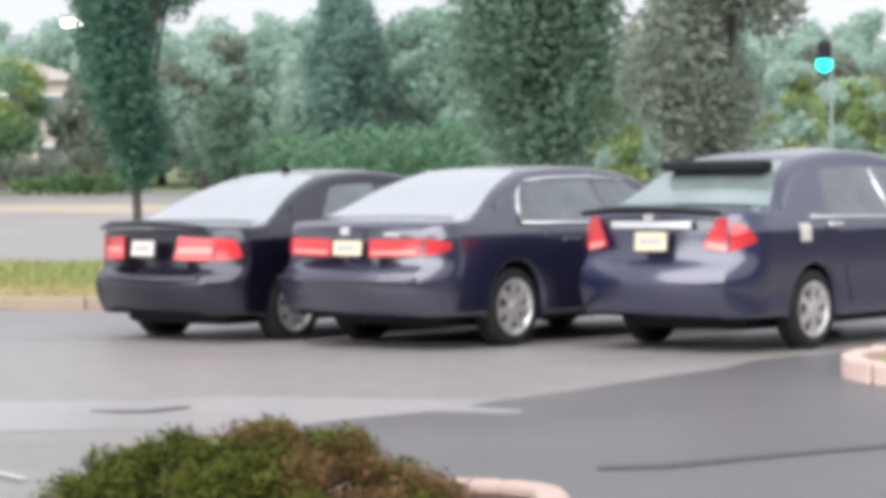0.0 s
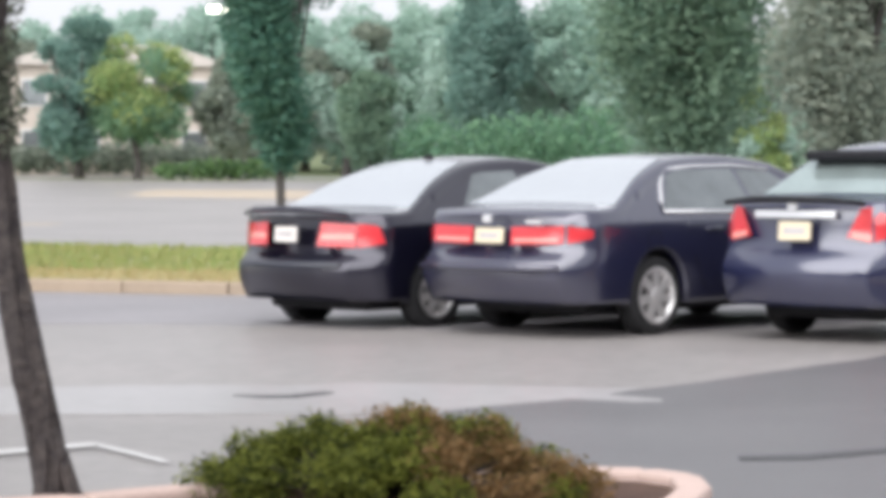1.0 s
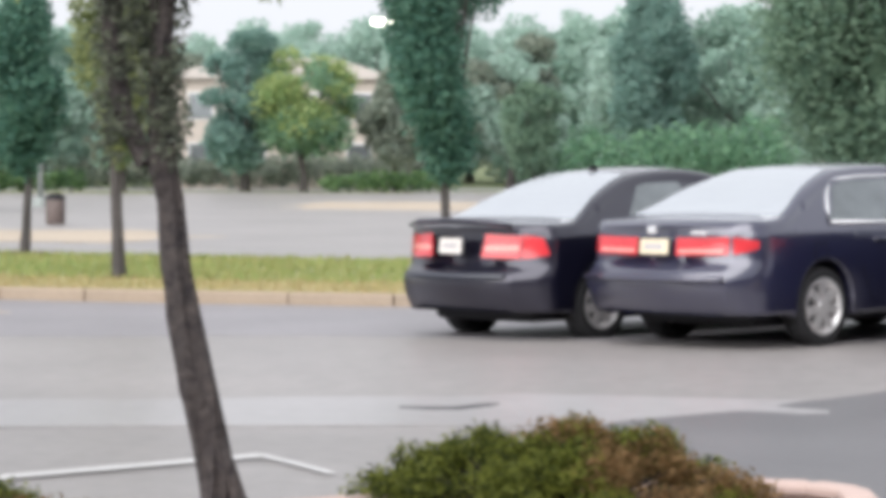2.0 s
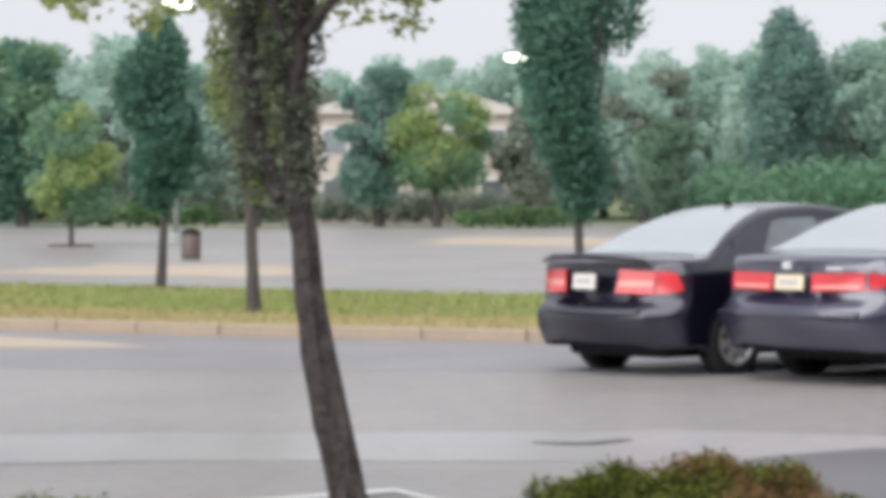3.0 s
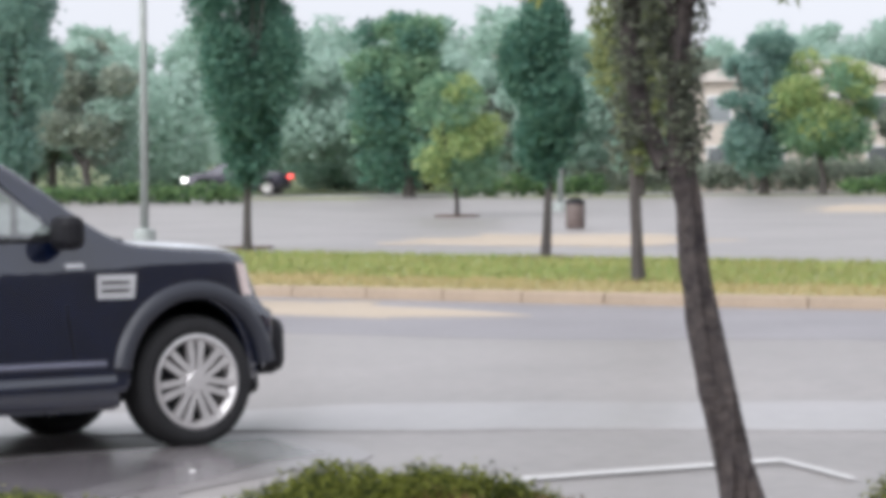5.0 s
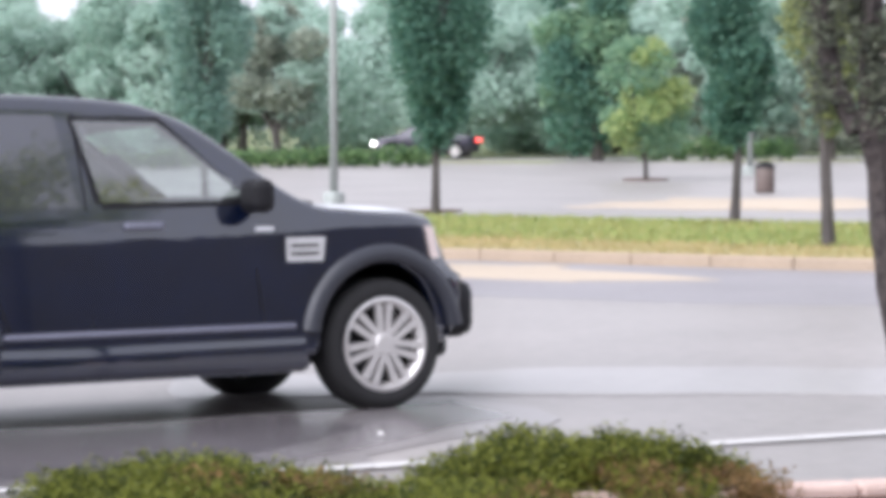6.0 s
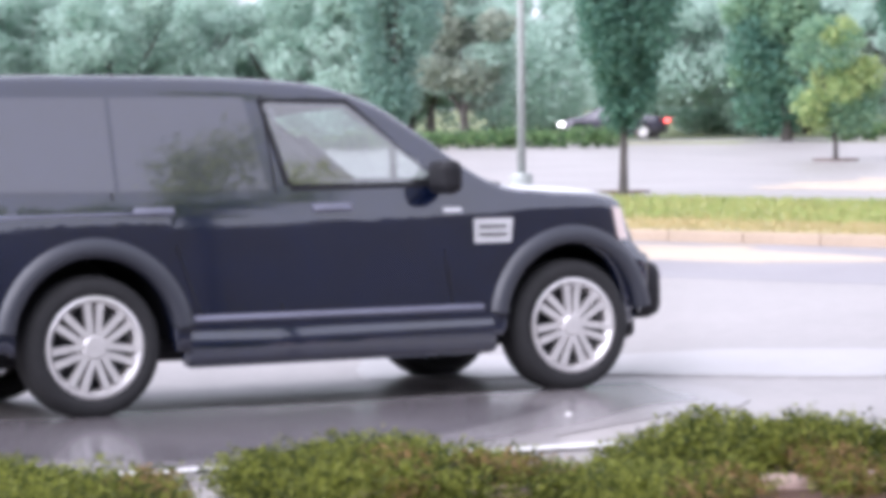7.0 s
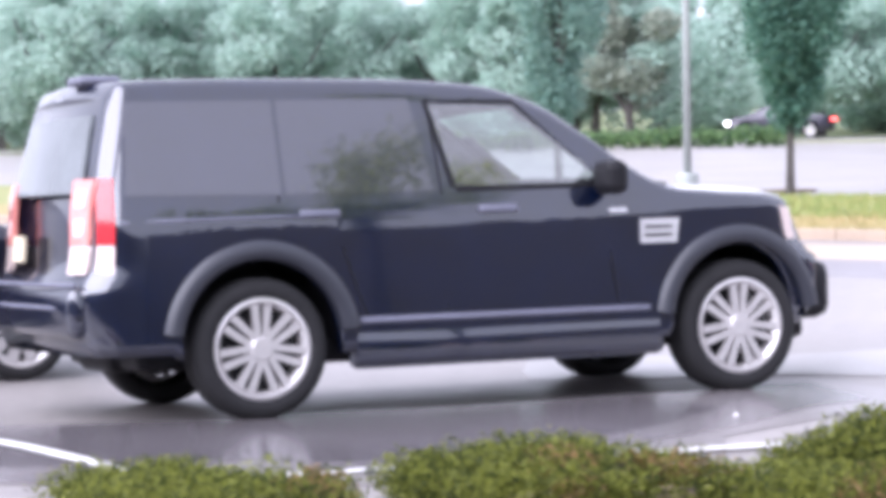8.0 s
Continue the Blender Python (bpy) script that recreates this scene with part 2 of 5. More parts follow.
def leaves(rng, blobs, count, size, slim=0.5, shell=0.5):
    """Small folded leaf clumps scattered through egg-shaped blobs (centre, radii)."""
    vol = np.array([b[1][0] * b[1][1] * b[1][2] for b in blobs]) ** 0.7
    pick = rng.choice(len(blobs), count, p=vol / vol.sum())
    c, r = np.array([b[0] for b in blobs])[pick], np.array([b[1] for b in blobs])[pick]
    d = rng.normal(size=(count, 3))
    d /= np.linalg.norm(d, axis=1)[:, None]
    rad = rng.random(count) ** shell * (1 + 0.10 * rng.normal(size=count))
    p = c + d * r * rad[:, None]
    a = rng.normal(size=(count, 3))
    a[:, 2] *= 0.6
    a /= np.linalg.norm(a, axis=1)[:, None]
    b = np.cross(a, rng.normal(size=(count, 3)))
    b /= np.linalg.norm(b, axis=1)[:, None]
    n = np.cross(a, b)
    s = size * (0.6 + 0.8 * rng.random(count))[:, None]
    v = np.stack([p - a * s, p + b * s * slim + n * s * 0.2, p + a * s, p - b * s * slim + n * s * 0.2], 1).reshape(-1, 3)
    i = np.arange(count)[:, None] * 4
    f = np.concatenate([i + [0, 1, 2], i + [0, 2, 3]])
    return v, f


def leaf_part(name, v, f, material, parent, label=""):
    me = bpy.data.meshes.new(name)
    me.vertices.add(len(v))
    me.vertices.foreach_set("co", np.asarray(v, dtype=np.float32).ravel())
    me.loops.add(len(f) * 3)
    me.loops.foreach_set("vertex_index", np.asarray(f, dtype=np.int32).ravel())
    me.polygons.add(len(f))
    me.polygons.foreach_set("loop_start", np.arange(len(f), dtype=np.int32) * 3)
    me.materials.append(material)
    me.update(calc_edges=True)
    me.validate()
    ob = new(name, me)
    ob.parent = parent
    if label:
        tagged(ob, label)
    return ob


def far_z(y):
    return 0.012 * max(0.0, min(y, 190.0) - 58.0) + 0.004 * max(0.0, y - 190)


def ground_z(x, y):
    """The lot is a little higher under the parked cars, and climbs far off."""
    def ramp(v, a, b):
        t = min(1.0, max(0.0, (v - a) / (b - a)))
        return t * t * (3 - 2 * t)
    local = (0.13 + 0.012 * x) * ramp(y, 16.5, 20.5) * (1 - ramp(y, 26.0, 30.2)) * ramp(x, -7.5, -4.0) * (1 - ramp(x, 9, 14))
    dip = 0.06 * ramp(-0.8 * (x + 8.47) + 0.6 * (y - 12.51), -0.9, 0.9) * (1 - ramp(y, 17.0, 22.0)) * (1 - ramp(x, -7.5, -5.5))
    return local - dip + far_z(y)


# ---- cars ----
def curve(pts):
    """A smooth function through (position, value) pairs."""
    xs, ys = np.array([p[0] for p in pts], float), np.array([p[1] for p in pts], float)

    def at(x):
        x = min(max(x, xs[0]), xs[-1])
        i = int(np.clip(np.searchsorted(xs, x) - 1, 0, len(xs) - 2))
        h = xs[i + 1] - xs[i]
        t = (x - xs[i]) / h
        m = np.gradient(ys, xs)
        d = (ys[i + 1] - ys[i]) / h
        m0, m1 = (0.0 if d == 0 else np.clip(m[i] / d, 0, 2.2) * d), (0.0 if d == 0 else np.clip(m[i + 1] / d, 0, 2.2) * d)
        return float((2 * t**3 - 3 * t**2 + 1) * ys[i] + (t**3 - 2 * t**2 + t) * h * m0 + (3 * t**2 - 2 * t**3) * ys[i + 1] + (t**3 - t**2) * h * m1)
    return at


class Shell:
    """A car's outer skin. x runs forward from the rear axle, y to the left, z up."""

    def __init__(self, top, rear, front, width, belt, lean, base, sill, arches, arch_r, taper=0.16, corner=0.07, roof_from=1.2, tail=0.0, bow=0.10, barrel=0.10, flank=0.0, crisp=2.4):
        top = [(x - tail if x < -0.5 else x, z) for x, z in top]
        rear, self.tail_by = [(z, x - tail) for z, x in rear], tail
        self.top, self.rear, self.front = curve(top), curve(rear), curve(front)
        self.xr, self.xf = min(p[1] for p in rear), max(p[1] for p in front)
        self.w, self.belt, self.lean, self.base, self.sill = width, belt, lean, base, sill
        self.arches, self.arch_r, self.taper, self.corner, self.roof_from = arches, arch_r, taper, corner, roof_from
        self.bow, self.barrel, self.flank, self.crisp = bow, barrel, flank, crisp

    def half(self, x, z):
        """Half the width at x and height z."""
        e = 0.55
        u = min(1.0, max(0.0, (x - self.xr) / e))
        v = min(1.0, max(0.0, (self.xf - x) / (e * 1.5)))
        w = self.w - self.taper * ((1 - u) ** self.crisp + (1 - v) ** 2.2)
        zz = (z - self.belt * 0.72) / self.belt
        w -= self.barrel * zz * zz + self.flank * (z - self.belt * 0.72)
        if z > self.belt:
            w -= self.lean * (z - self.belt)
        return w

    def bottom(self, x):
        z = self.sill
        for a in self.arches:
            d = abs(x - a)
            if d < self.arch_r:
                z = max(z, self.base + math.sqrt(self.arch_r**2 - d * d))
        if x < self.arches[0] - self.arch_r or x > self.arches[1] + self.arch_r:
            z = max(z, self.sill + 0.03)
        return z

    def shift(self, x, y, z):
        """Ends follow the bumper's outline and bow outwards in plan."""
        u = max(0.0, 1 - (x - self.xr) / 0.6) ** 1.6
        v = max(0.0, 1 - (self.xf - x) / 0.7) ** 1.6
        bow = (y / self.w) ** 2
        return x + u * (self.rear(z) - self.xr + self.bow * bow) + v * (self.front(z) - self.xf - 0.16 * bow)

    def edge(self, x):
        t = self.top(x)
        rc = self.corner * (1.5 if t > self.roof_from else 1.0)
        return t, rc, self.half(x, t - rc)

    def ring(self, x, n=22):
        t, rc, w = self.edge(x)
        b = self.bottom(x)
        pts = [(self.half(x, b) - 0.10, b + 0.0)]
        for k in range(n + 1):
            z = b + (t - rc - b) * k / n
            pts.append((self.half(x, z), z))
        for k in range(1, 6):
            a = k / 5 * math.pi / 2
            pts.append((w - rc * (1 - math.cos(a)), t - rc + rc * math.sin(a)))
        for k in range(1, 6):
            y = (w - rc) * (1 - k / 5)
            pts.append((y, t + 0.02 * (1 - (y / (w - rc)) ** 2)))
        return [(self.shift(x, y, z), y, z) for y, z in pts]

    def body(self, hole=(), screen=None):
        """The skin; hole is an outline in x and z left open on both sides, screen the stretch of x left open under the windscreen."""
        xs = sorted(set([round(self.xr + (self.xf - self.xr) * i / 110, 4) for i in range(111)]
                        + [round(a + self.arch_r * math.cos(math.pi * k / 24), 4) for a in self.arches for k in range(25)]))
        rings = []
        for x in xs:
            r = self.ring(x)
            rings.append([(a, -b, c) for a, b, c in r] + [(a, b, c) for a, b, c in r[-2::-1]])
        n = len(rings[0])
        v = [p for r in rings for p in r]
        f = [(i * n + k, (i + 1) * n + k, (i + 1) * n + k + 1, i * n + k + 1) for i in range(len(rings) - 1) for k in range(n - 1)]
        if hole:
            mid = [[sum(v[j][c] for j in q) / 4 for c in range(3)] for q in f]
            f = [q for q, m in zip(f, mid) if not (abs(m[1]) > 0.5 and inside((m[0], m[2]), hole))
                 and not (abs(m[1]) < 0.70 and screen[0] < m[0] < screen[1] and m[2] > self.top(m[0]) - 0.07)]
        for row, flip in ((0, False), (len(rings) - 1, True)):
            h, o = n // 2, row * n
            for k in range(h):
                q = (o + k, o + k + 1, o + n - 2 - k, o + n - 1 - k)
                q = q if k < h - 1 else q[:3]
                f.append(q[::-1] if flip else q)
        return v, f

    def side(self, x, z, off=0.004):
        x -= self.tail_by if x < -0.55 else 0.0
        y = -(self.half(x, z) + off)
        return self.shift(x, y, z), y, z

    def roof(self, x, fy, off=0.008):
        t, rc, w = self.edge(x)
        y = (w - rc * 0.6) * fy
        return self.shift(x, y, t), y, t + 0.02 * (1 - fy * fy) + off

    def tail(self, y, z, off=0.008):
        x = self.shift(self.xr, y, z)
        return x - off, y, z


def patch(func, corners, nu=8, nv=6, thick=0.02, inward=(0, 1, 0)):
    """A thin curved panel: func over the four-cornered patch, with a rim that runs inward."""
    (a, b, c, d) = [Vector(q).to_3d() for q in corners]
    v, f = [], []
    for i in range(nu + 1):
        for j in range(nv + 1):
            s, t = i / nu, j / nv
            q = a.lerp(b, s).lerp(d.lerp(c, s), t)
            v.append(Vector(func(q.x, q.y)))
    m = nv + 1
    f = [(i * m + j, (i + 1) * m + j, (i + 1) * m + j + 1, i * m + j + 1) for i in range(nu) for j in range(nv)]
    loop = [i * m for i in range(nu)] + [nu * m + j for j in range(nv)] + [i * m + nv for i in range(nu, 0, -1)] + [j for j in range(nv, 0, -1)]
    n, c = len(v), len(loop)
    v += [v[i].copy() for i in loop] + [v[i] + Vector(inward) * thick for i in loop]
    f += [(n + k, n + c + k, n + c + (k + 1) % c, n + (k + 1) % c) for k in range(c)]
    return v, f


def mirrored(piece):
    v, f = piece
    return [(p[0], -p[1], p[2]) for p in v], [q[::-1] for q in f]


def wheel(parent, x, y, r, width, rim_r, spokes, out, double=False):
    """A wheel standing at x, y under its car; out is -1 or 1, the side that its face is on."""
    w = new("wheel")
    w.parent = parent
    w.empty_display_size = 0.1
    w.matrix_basis = pose(x, y, r, 0, 0, 0)
    h = width / 2
    prof = [(rim_r, -h * 0.8), (rim_r + 0.02, -h), (r - 0.035, -h), (r - 0.006, -h * 0.75), (r, -h * 0.4), (r, h * 0.4), (r - 0.006, h * 0.75),
            (r - 0.035, h), (rim_r + 0.02, h), (rim_r, h * 0.8)]
    v, f = lathe(prof)
    part("tyre", v, f, M_TYRE, w, smooth=True)
    pieces = [lathe([(rim_r + 0.008, out * h * 0.97), (rim_r - 0.010, out * h * 1.01), (rim_r - 0.034, out * h * 0.75), (rim_r - 0.045, -out * h * 0.7)])]
    pieces.append(lathe([(0.002, out * h * 0.98), (0.055, out * h * 0.98), (0.075, out * h * 0.8), (0.075, out * h * 0.3)], 18))
    rr = rim_r - 0.03
    for k in range(spokes):
        for s in ((-1, 1) if double else (0,)):
            a = 2 * math.pi * k / spokes + math.pi / 2
            ray, across = Vector((math.cos(a), 0, math.sin(a))), Vector((-math.sin(a), 0, math.cos(a)))
            wd = 0.0165 if double else 0.03
            p0 = ray * 0.05 + across * s * 0.020 + Vector((0, out * h * 0.92, 0))
            p1 = ray * rr + across * s * 0.036 + Vector((0, out * h * 0.95, 0))
            sd = across * wd
            dp = Vector((0, -out * 0.035, 0))
            vs = [p0 - sd, p0 + sd, p1 + sd * 1.25, p1 - sd * 1.25]
            vs += [q + dp for q in vs]
            pieces.append((vs, [(0, 1, 2, 3), (7, 6, 5, 4), (0, 4, 5, 1), (1, 5, 6, 2), (2, 6, 7, 3), (3, 7, 4, 0)]))
    v, f = join(*pieces)
    part("rim", v, f, M_ALLOY, w, "silver alloy rim")
    v, f = lathe([(0.002, out * h * 0.3), (rim_r - 0.045, out * h * 0.3)], 24)
    part("brake_disc", v, f, M_TRIM, w)
    return w


def wheel_set(car, wb, half, r, width, rim_r, spokes, double=False):
    for x in (0, wb):
        for s in (-1, 1):
            wheel(car, x, s * (half - width / 2), r, width, rim_r, spokes, s, double)


def underbody(car, shell, wb, half, r):
    v, f = join(box(wb / 2, 0, r * 0.95, wb + 1.2, half * 2 - 0.52, 0.26, 0.05), box(-0.2, 0, 0.33, 0.9, 0.6, 0.16, 0.05))
    part("underbody", v, f, M_TRIM, car)
    for x in (0, wb):
        for s in (-1, 1):
            a = shell.arch_r + 0.02
            prof = [(x + a * math.cos(t), shell.base + a * math.sin(t)) for t in [math.pi * k / 14 for k in range(15)]]
            v = [(px, s * (half - 0.03), pz) for px, pz in prof] + [(px, s * 0.25, pz) for px, pz in prof]
            f = [(k, k + 1, 16 + k, 15 + k) for k in range(14)] + [tuple(range(15, 30))]
            part("wheel_arch_liner", v, f, M_TRIM, car)


def seam(shell, pts, wd=0.006):
    """A dark panel gap along (x, z) points on the near side."""
    v, f = [], []
    for i, (x, z) in enumerate(pts):
        a, b = pts[max(i - 1, 0)], pts[min(i + 1, len(pts) - 1)]
        d = Vector((b[0] - a[0], b[1] - a[1])).normalized()
        for s in (-wd, wd):
            v.append(shell.side(x - d.y * s, z + d.x * s, 0.003))
    f = [(2 * i, 2 * i + 2, 2 * i + 3, 2 * i + 1) for i in range(len(pts) - 1)]
    return v, f


def both(car, name, piece, material, label=""):
    v, f = piece
    part(name, v, f, material, car, label, True)
    v, f = mirrored(piece)
    part(name, v, f, material, car, label, True)


CAR_TILT = pose(0, 0, 0, 0, -0.7, 0)


def gaps(car, s, *lines):
    """Panel gaps on both sides, each a part of its own."""
    for pts in lines:
        both(car, "panel_gap", seam(s, pts), M_TRIM)


def black_sedan():
    car = thing("sedan", "black four-door sedan parked with its tail towards the lane", "car", CAR_TILT @ pose(-1.99, 23.80, 0.106, 0, 0, 49.2), "parked cars")
    s = Shell([(-1.02, 0.97), (-0.86, 1.0), (-0.3, 1.03), (0.18, 1.255), (0.72, 1.43), (1.3, 1.475), (1.8, 1.42), (2.5, 1.02), (3.3, 0.86), (3.6, 0.70)],
              [(0.2, -0.88), (0.36, -0.98), (0.52, -1.02), (0.59, -1.0), (0.66, -0.90), (0.97, -0.85)], [(0.2, 3.5), (0.5, 3.58), (0.72, 3.5)],
              0.90, 0.92, 0.62, 0.34, 0.24, (0, 2.715), 0.37, tail=0.05, taper=0.25, bow=0.27)
    v, f = s.body()
    part("body", v, f, M_BLACK, car, smooth=True)
    underbody(car, s, 2.715, 0.88, 0.32)
    wheel_set(car, 2.715, 0.87, 0.32, 0.21, 0.205, 7)
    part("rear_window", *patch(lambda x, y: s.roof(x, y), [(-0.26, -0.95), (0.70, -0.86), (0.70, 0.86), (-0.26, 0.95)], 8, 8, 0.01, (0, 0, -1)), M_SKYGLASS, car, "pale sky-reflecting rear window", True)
    part("windscreen", *patch(lambda x, y: s.roof(x, y), [(1.85, -0.88), (2.45, -0.94), (2.45, 0.94), (1.85, 0.88)], 8, 8, 0.01, (0, 0, -1)), M_TINT, car, smooth=True)
    both(car, "side_window", patch(s.side, [(0.34, 1.0), (1.28, 0.98), (1.28, 1.36), (0.74, 1.35)]), M_GREYGLASS)
    both(car, "side_window", patch(s.side, [(1.34, 0.98), (2.25, 0.98), (1.75, 1.32), (1.34, 1.33)]), M_GREYGLASS)
    gaps(car, s, [(0.42, 0.9), (0.5, 0.55), (0.62, 0.36)], [(1.31, 0.95), (1.31, 0.32)])
    # the lamps wrap round the rear corners
    for q in (1, -1):
        v, f = patch(lambda y, z: s.tail(y, z), [(-0.31 * q, 0.735), (-0.665 * q, 0.725), (-0.665 * q, 0.915), (-0.34 * q, 0.935)], 6, 6, 0.02, (1, 0, 0))
        part("tail_lamp", v, f, M_RED, car, "red tail lamp", True)
        v, f = patch(lambda y, z: s.tail(y, z, 0.012), [(-0.34 * q, 0.79), (-0.65 * q, 0.79), (-0.65 * q, 0.84), (-0.35 * q, 0.84)], 6, 2, 0.02, (1, 0, 0))
        part("reversing_lamp", v, f, M_PALERED, car, "pale reversing lamp", True)
        v, f = patch(lambda x, z: s.side(x, z), [(-1.0, 0.725), (-0.70, 0.76), (-0.80, 0.90), (-1.0, 0.925)], 5, 5, 0.02)
        part("side_lamp", v if q == 1 else [(a, -b, c) for a, b, c in v], f, M_RED, car, "red lamp on the corner", True)
    v, f = patch(lambda y, z: s.tail(y, z, 0.012), [(0.20, 0.765), (-0.08, 0.765), (-0.08, 0.895), (0.20, 0.895)], 4, 2, 0.02, (1, 0, 0))
    plate = part("number_plate", v, f, M_PLATE, car, "pale number plate")
    v, f = patch(lambda y, z: s.tail(y, z, 0.017), [(0.15, 0.805), (-0.03, 0.805), (-0.03, 0.855), (0.15, 0.855)], 4, 2, 0.006, (1, 0, 0))
    part("plate_bar", v, f, M_MARK, plate)
    v, f = patch(lambda y, z: s.tail(y, z, 0.02), [(0.62, 0.565), (-0.62, 0.565), (-0.62, 0.60), (0.62, 0.60)], 14, 2, 0.03, (1, 0, 0))
    part("bumper_strip", v, f, M_FLARE, car)
    v, f = tube([(-0.80, -0.64, 1.0), (-0.90, -0.42, 1.035), (-0.93, 0, 1.045), (-0.90, 0.42, 1.035), (-0.80, 0.64, 1.0)], [0.02, 0.03, 0.03, 0.03, 0.02], 8)
    part("boot_spoiler", v, f, M_BLACK, car, smooth=True, m=pose(-0.05, 0, 0))
    part("roof_antenna", *box(0.78, 0, 1.49, 0.10, 0.035, 0.05, 0.012), M_TRIM, car)
    for y in (-0.88, 0.88):
        part("wing_mirror", *box(2.1, y * 1.08, 1.03, 0.11, 0.2, 0.13, 0.04), M_BLACK, car)


def navy_sedan():
    car = thing("sedan", "dark navy four-door sedan with chrome window trim, parked in a row", "car", CAR_TILT @ pose(-0.15, 22.79, 0.128, 0, 0, 50.2), "parked cars")
    s = Shell([(-1.08, 0.97), (-0.9, 1.02), (-0.5, 1.05), (0.06, 1.29), (0.55, 1.435), (1.25, 1.47), (1.95, 1.40), (2.65, 1.02), (3.4, 0.88), (3.75, 0.70)],
              [(0.2, -0.90), (0.36, -1.02), (0.53, -1.08), (0.60, -1.06), (0.71, -0.95), (0.97, -0.92)], [(0.2, 3.6), (0.5, 3.72), (0.72, 3.6)],
              0.91, 0.93, 0.6, 0.34, 0.25, (0, 2.74), 0.375, tail=0.12, taper=0.20, bow=0.14)
    v, f = s.body()
    part("body", v, f, M_NAVY, car, smooth=True)
    underbody(car, s, 2.74, 0.88, 0.32)
    wheel_set(car, 2.74, 0.88, 0.325, 0.21, 0.225, 7)
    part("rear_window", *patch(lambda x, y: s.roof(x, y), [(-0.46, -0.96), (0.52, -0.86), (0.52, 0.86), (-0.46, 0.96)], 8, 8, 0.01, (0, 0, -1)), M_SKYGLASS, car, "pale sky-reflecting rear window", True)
    part("windscreen", *patch(lambda x, y: s.roof(x, y), [(2.0, -0.88), (2.6, -0.94), (2.6, 0.94), (2.0, 0.88)], 8, 8, 0.01, (0, 0, -1)), M_TINT, car, smooth=True)
    both(car, "side_window", patch(s.side, [(0.14, 1.02), (1.34, 1.0), (1.34, 1.355), (0.44, 1.34)]), M_GREYGLASS)
    both(car, "side_window", patch(s.side, [(1.40, 1.0), (2.4, 1.0), (1.85, 1.33), (1.40, 1.345)]), M_GREYGLASS)
    trim = [(2.42, 0.985), (1.37, 0.985), (0.10, 1.005), (0.16, 1.10), (0.26, 1.23), (0.40, 1.35), (0.8, 1.375), (1.37, 1.382), (1.85, 1.345)]
    v, f = tube([s.side(x, z, 0.006) for x, z in trim], [0.017] * len(trim), 6)
    both(car, "window_trim", (v, f), M_CHROME, "chrome window surround")
    gaps(car, s, [(0.40, 0.95), (0.48, 0.6), (0.6, 0.36)], [(1.37, 0.98), (1.37, 0.3)], [(-0.15, 0.7), (0.0, 0.7), (0.0, 0.84), (-0.15, 0.84), (-0.15, 0.7)])
    both(car, "door_handle", box(0.72, -0.915, 0.86, 0.2, 0.035, 0.035, 0.012), M_NAVY)
    both(car, "door_handle", box(1.68, -0.92, 0.85, 0.2, 0.035, 0.035, 0.012), M_NAVY)
    for q in (1, -1):
        v, f = patch(lambda y, z: s.tail(y, z), [(-0.21 * q, 0.755), (-0.70 * q, 0.765), (-0.70 * q, 0.905), (-0.21 * q, 0.895)], 8, 5, 0.02, (1, 0, 0))
        part("tail_lamp", v, f, M_RED, car, "wide red tail lamp", True)
        v, f = patch(lambda y, z: s.tail(y, z, 0.012), [(-0.24 * q, 0.775), (-0.66 * q, 0.78), (-0.66 * q, 0.81), (-0.24 * q, 0.805)], 6, 2, 0.02, (1, 0, 0))
        part("reversing_lamp", v, f, M_PALERED, car, "pale reversing lamp", True)
        v, f = patch(lambda x, z: s.side(x, z), [(-1.06, 0.765), (-0.80, 0.81), (-0.78, 0.87), (-1.06, 0.905)], 5, 4, 0.02)
        part("side_lamp", v if q == 1 else [(a, -b, c) for a, b, c in v], f, M_RED, car, "red lamp on the corner", True)
    v, f = patch(lambda y, z: s.tail(y, z, 0.014), [(0.17, 0.765), (-0.13, 0.765), (-0.13, 0.885), (0.17, 0.885)], 4, 2, 0.02, (1, 0, 0))
    plate = part("number_plate", v, f, M_PLATE2, car, "pale number plate")
    v, f = patch(lambda y, z: s.tail(y, z, 0.019), [(0.12, 0.80), (-0.08, 0.80), (-0.08, 0.85), (0.12, 0.85)], 4, 2, 0.006, (1, 0, 0))
    part("plate_bar", v, f, M_MARK, plate)
    part("badge", *box(-0.985, 0.0, 0.96, 0.02, 0.09, 0.06, 0.008), M_CHROME, car, "plain chrome badge", m=pose(-0.12, 0, 0))
    part("badge", *box(-0.985, -0.5, 0.94, 0.02, 0.16, 0.025, 0.006), M_CHROME, car, "thin chrome badge", m=pose(-0.12, 0, 0))
    v, f = tube([s.tail(y, 0.57, 0.0) for y in (0.74, 0.4, 0, -0.4, -0.74)], [0.03] * 5, 8)
    part("bumper_edge", v, f, M_NAVY, car, smooth=True)
    for y in (-0.88, 0.88):
        part("wing_mirror", *box(2.25, y * 1.1, 1.05, 0.11, 0.2, 0.14, 0.04), M_NAVY, car)


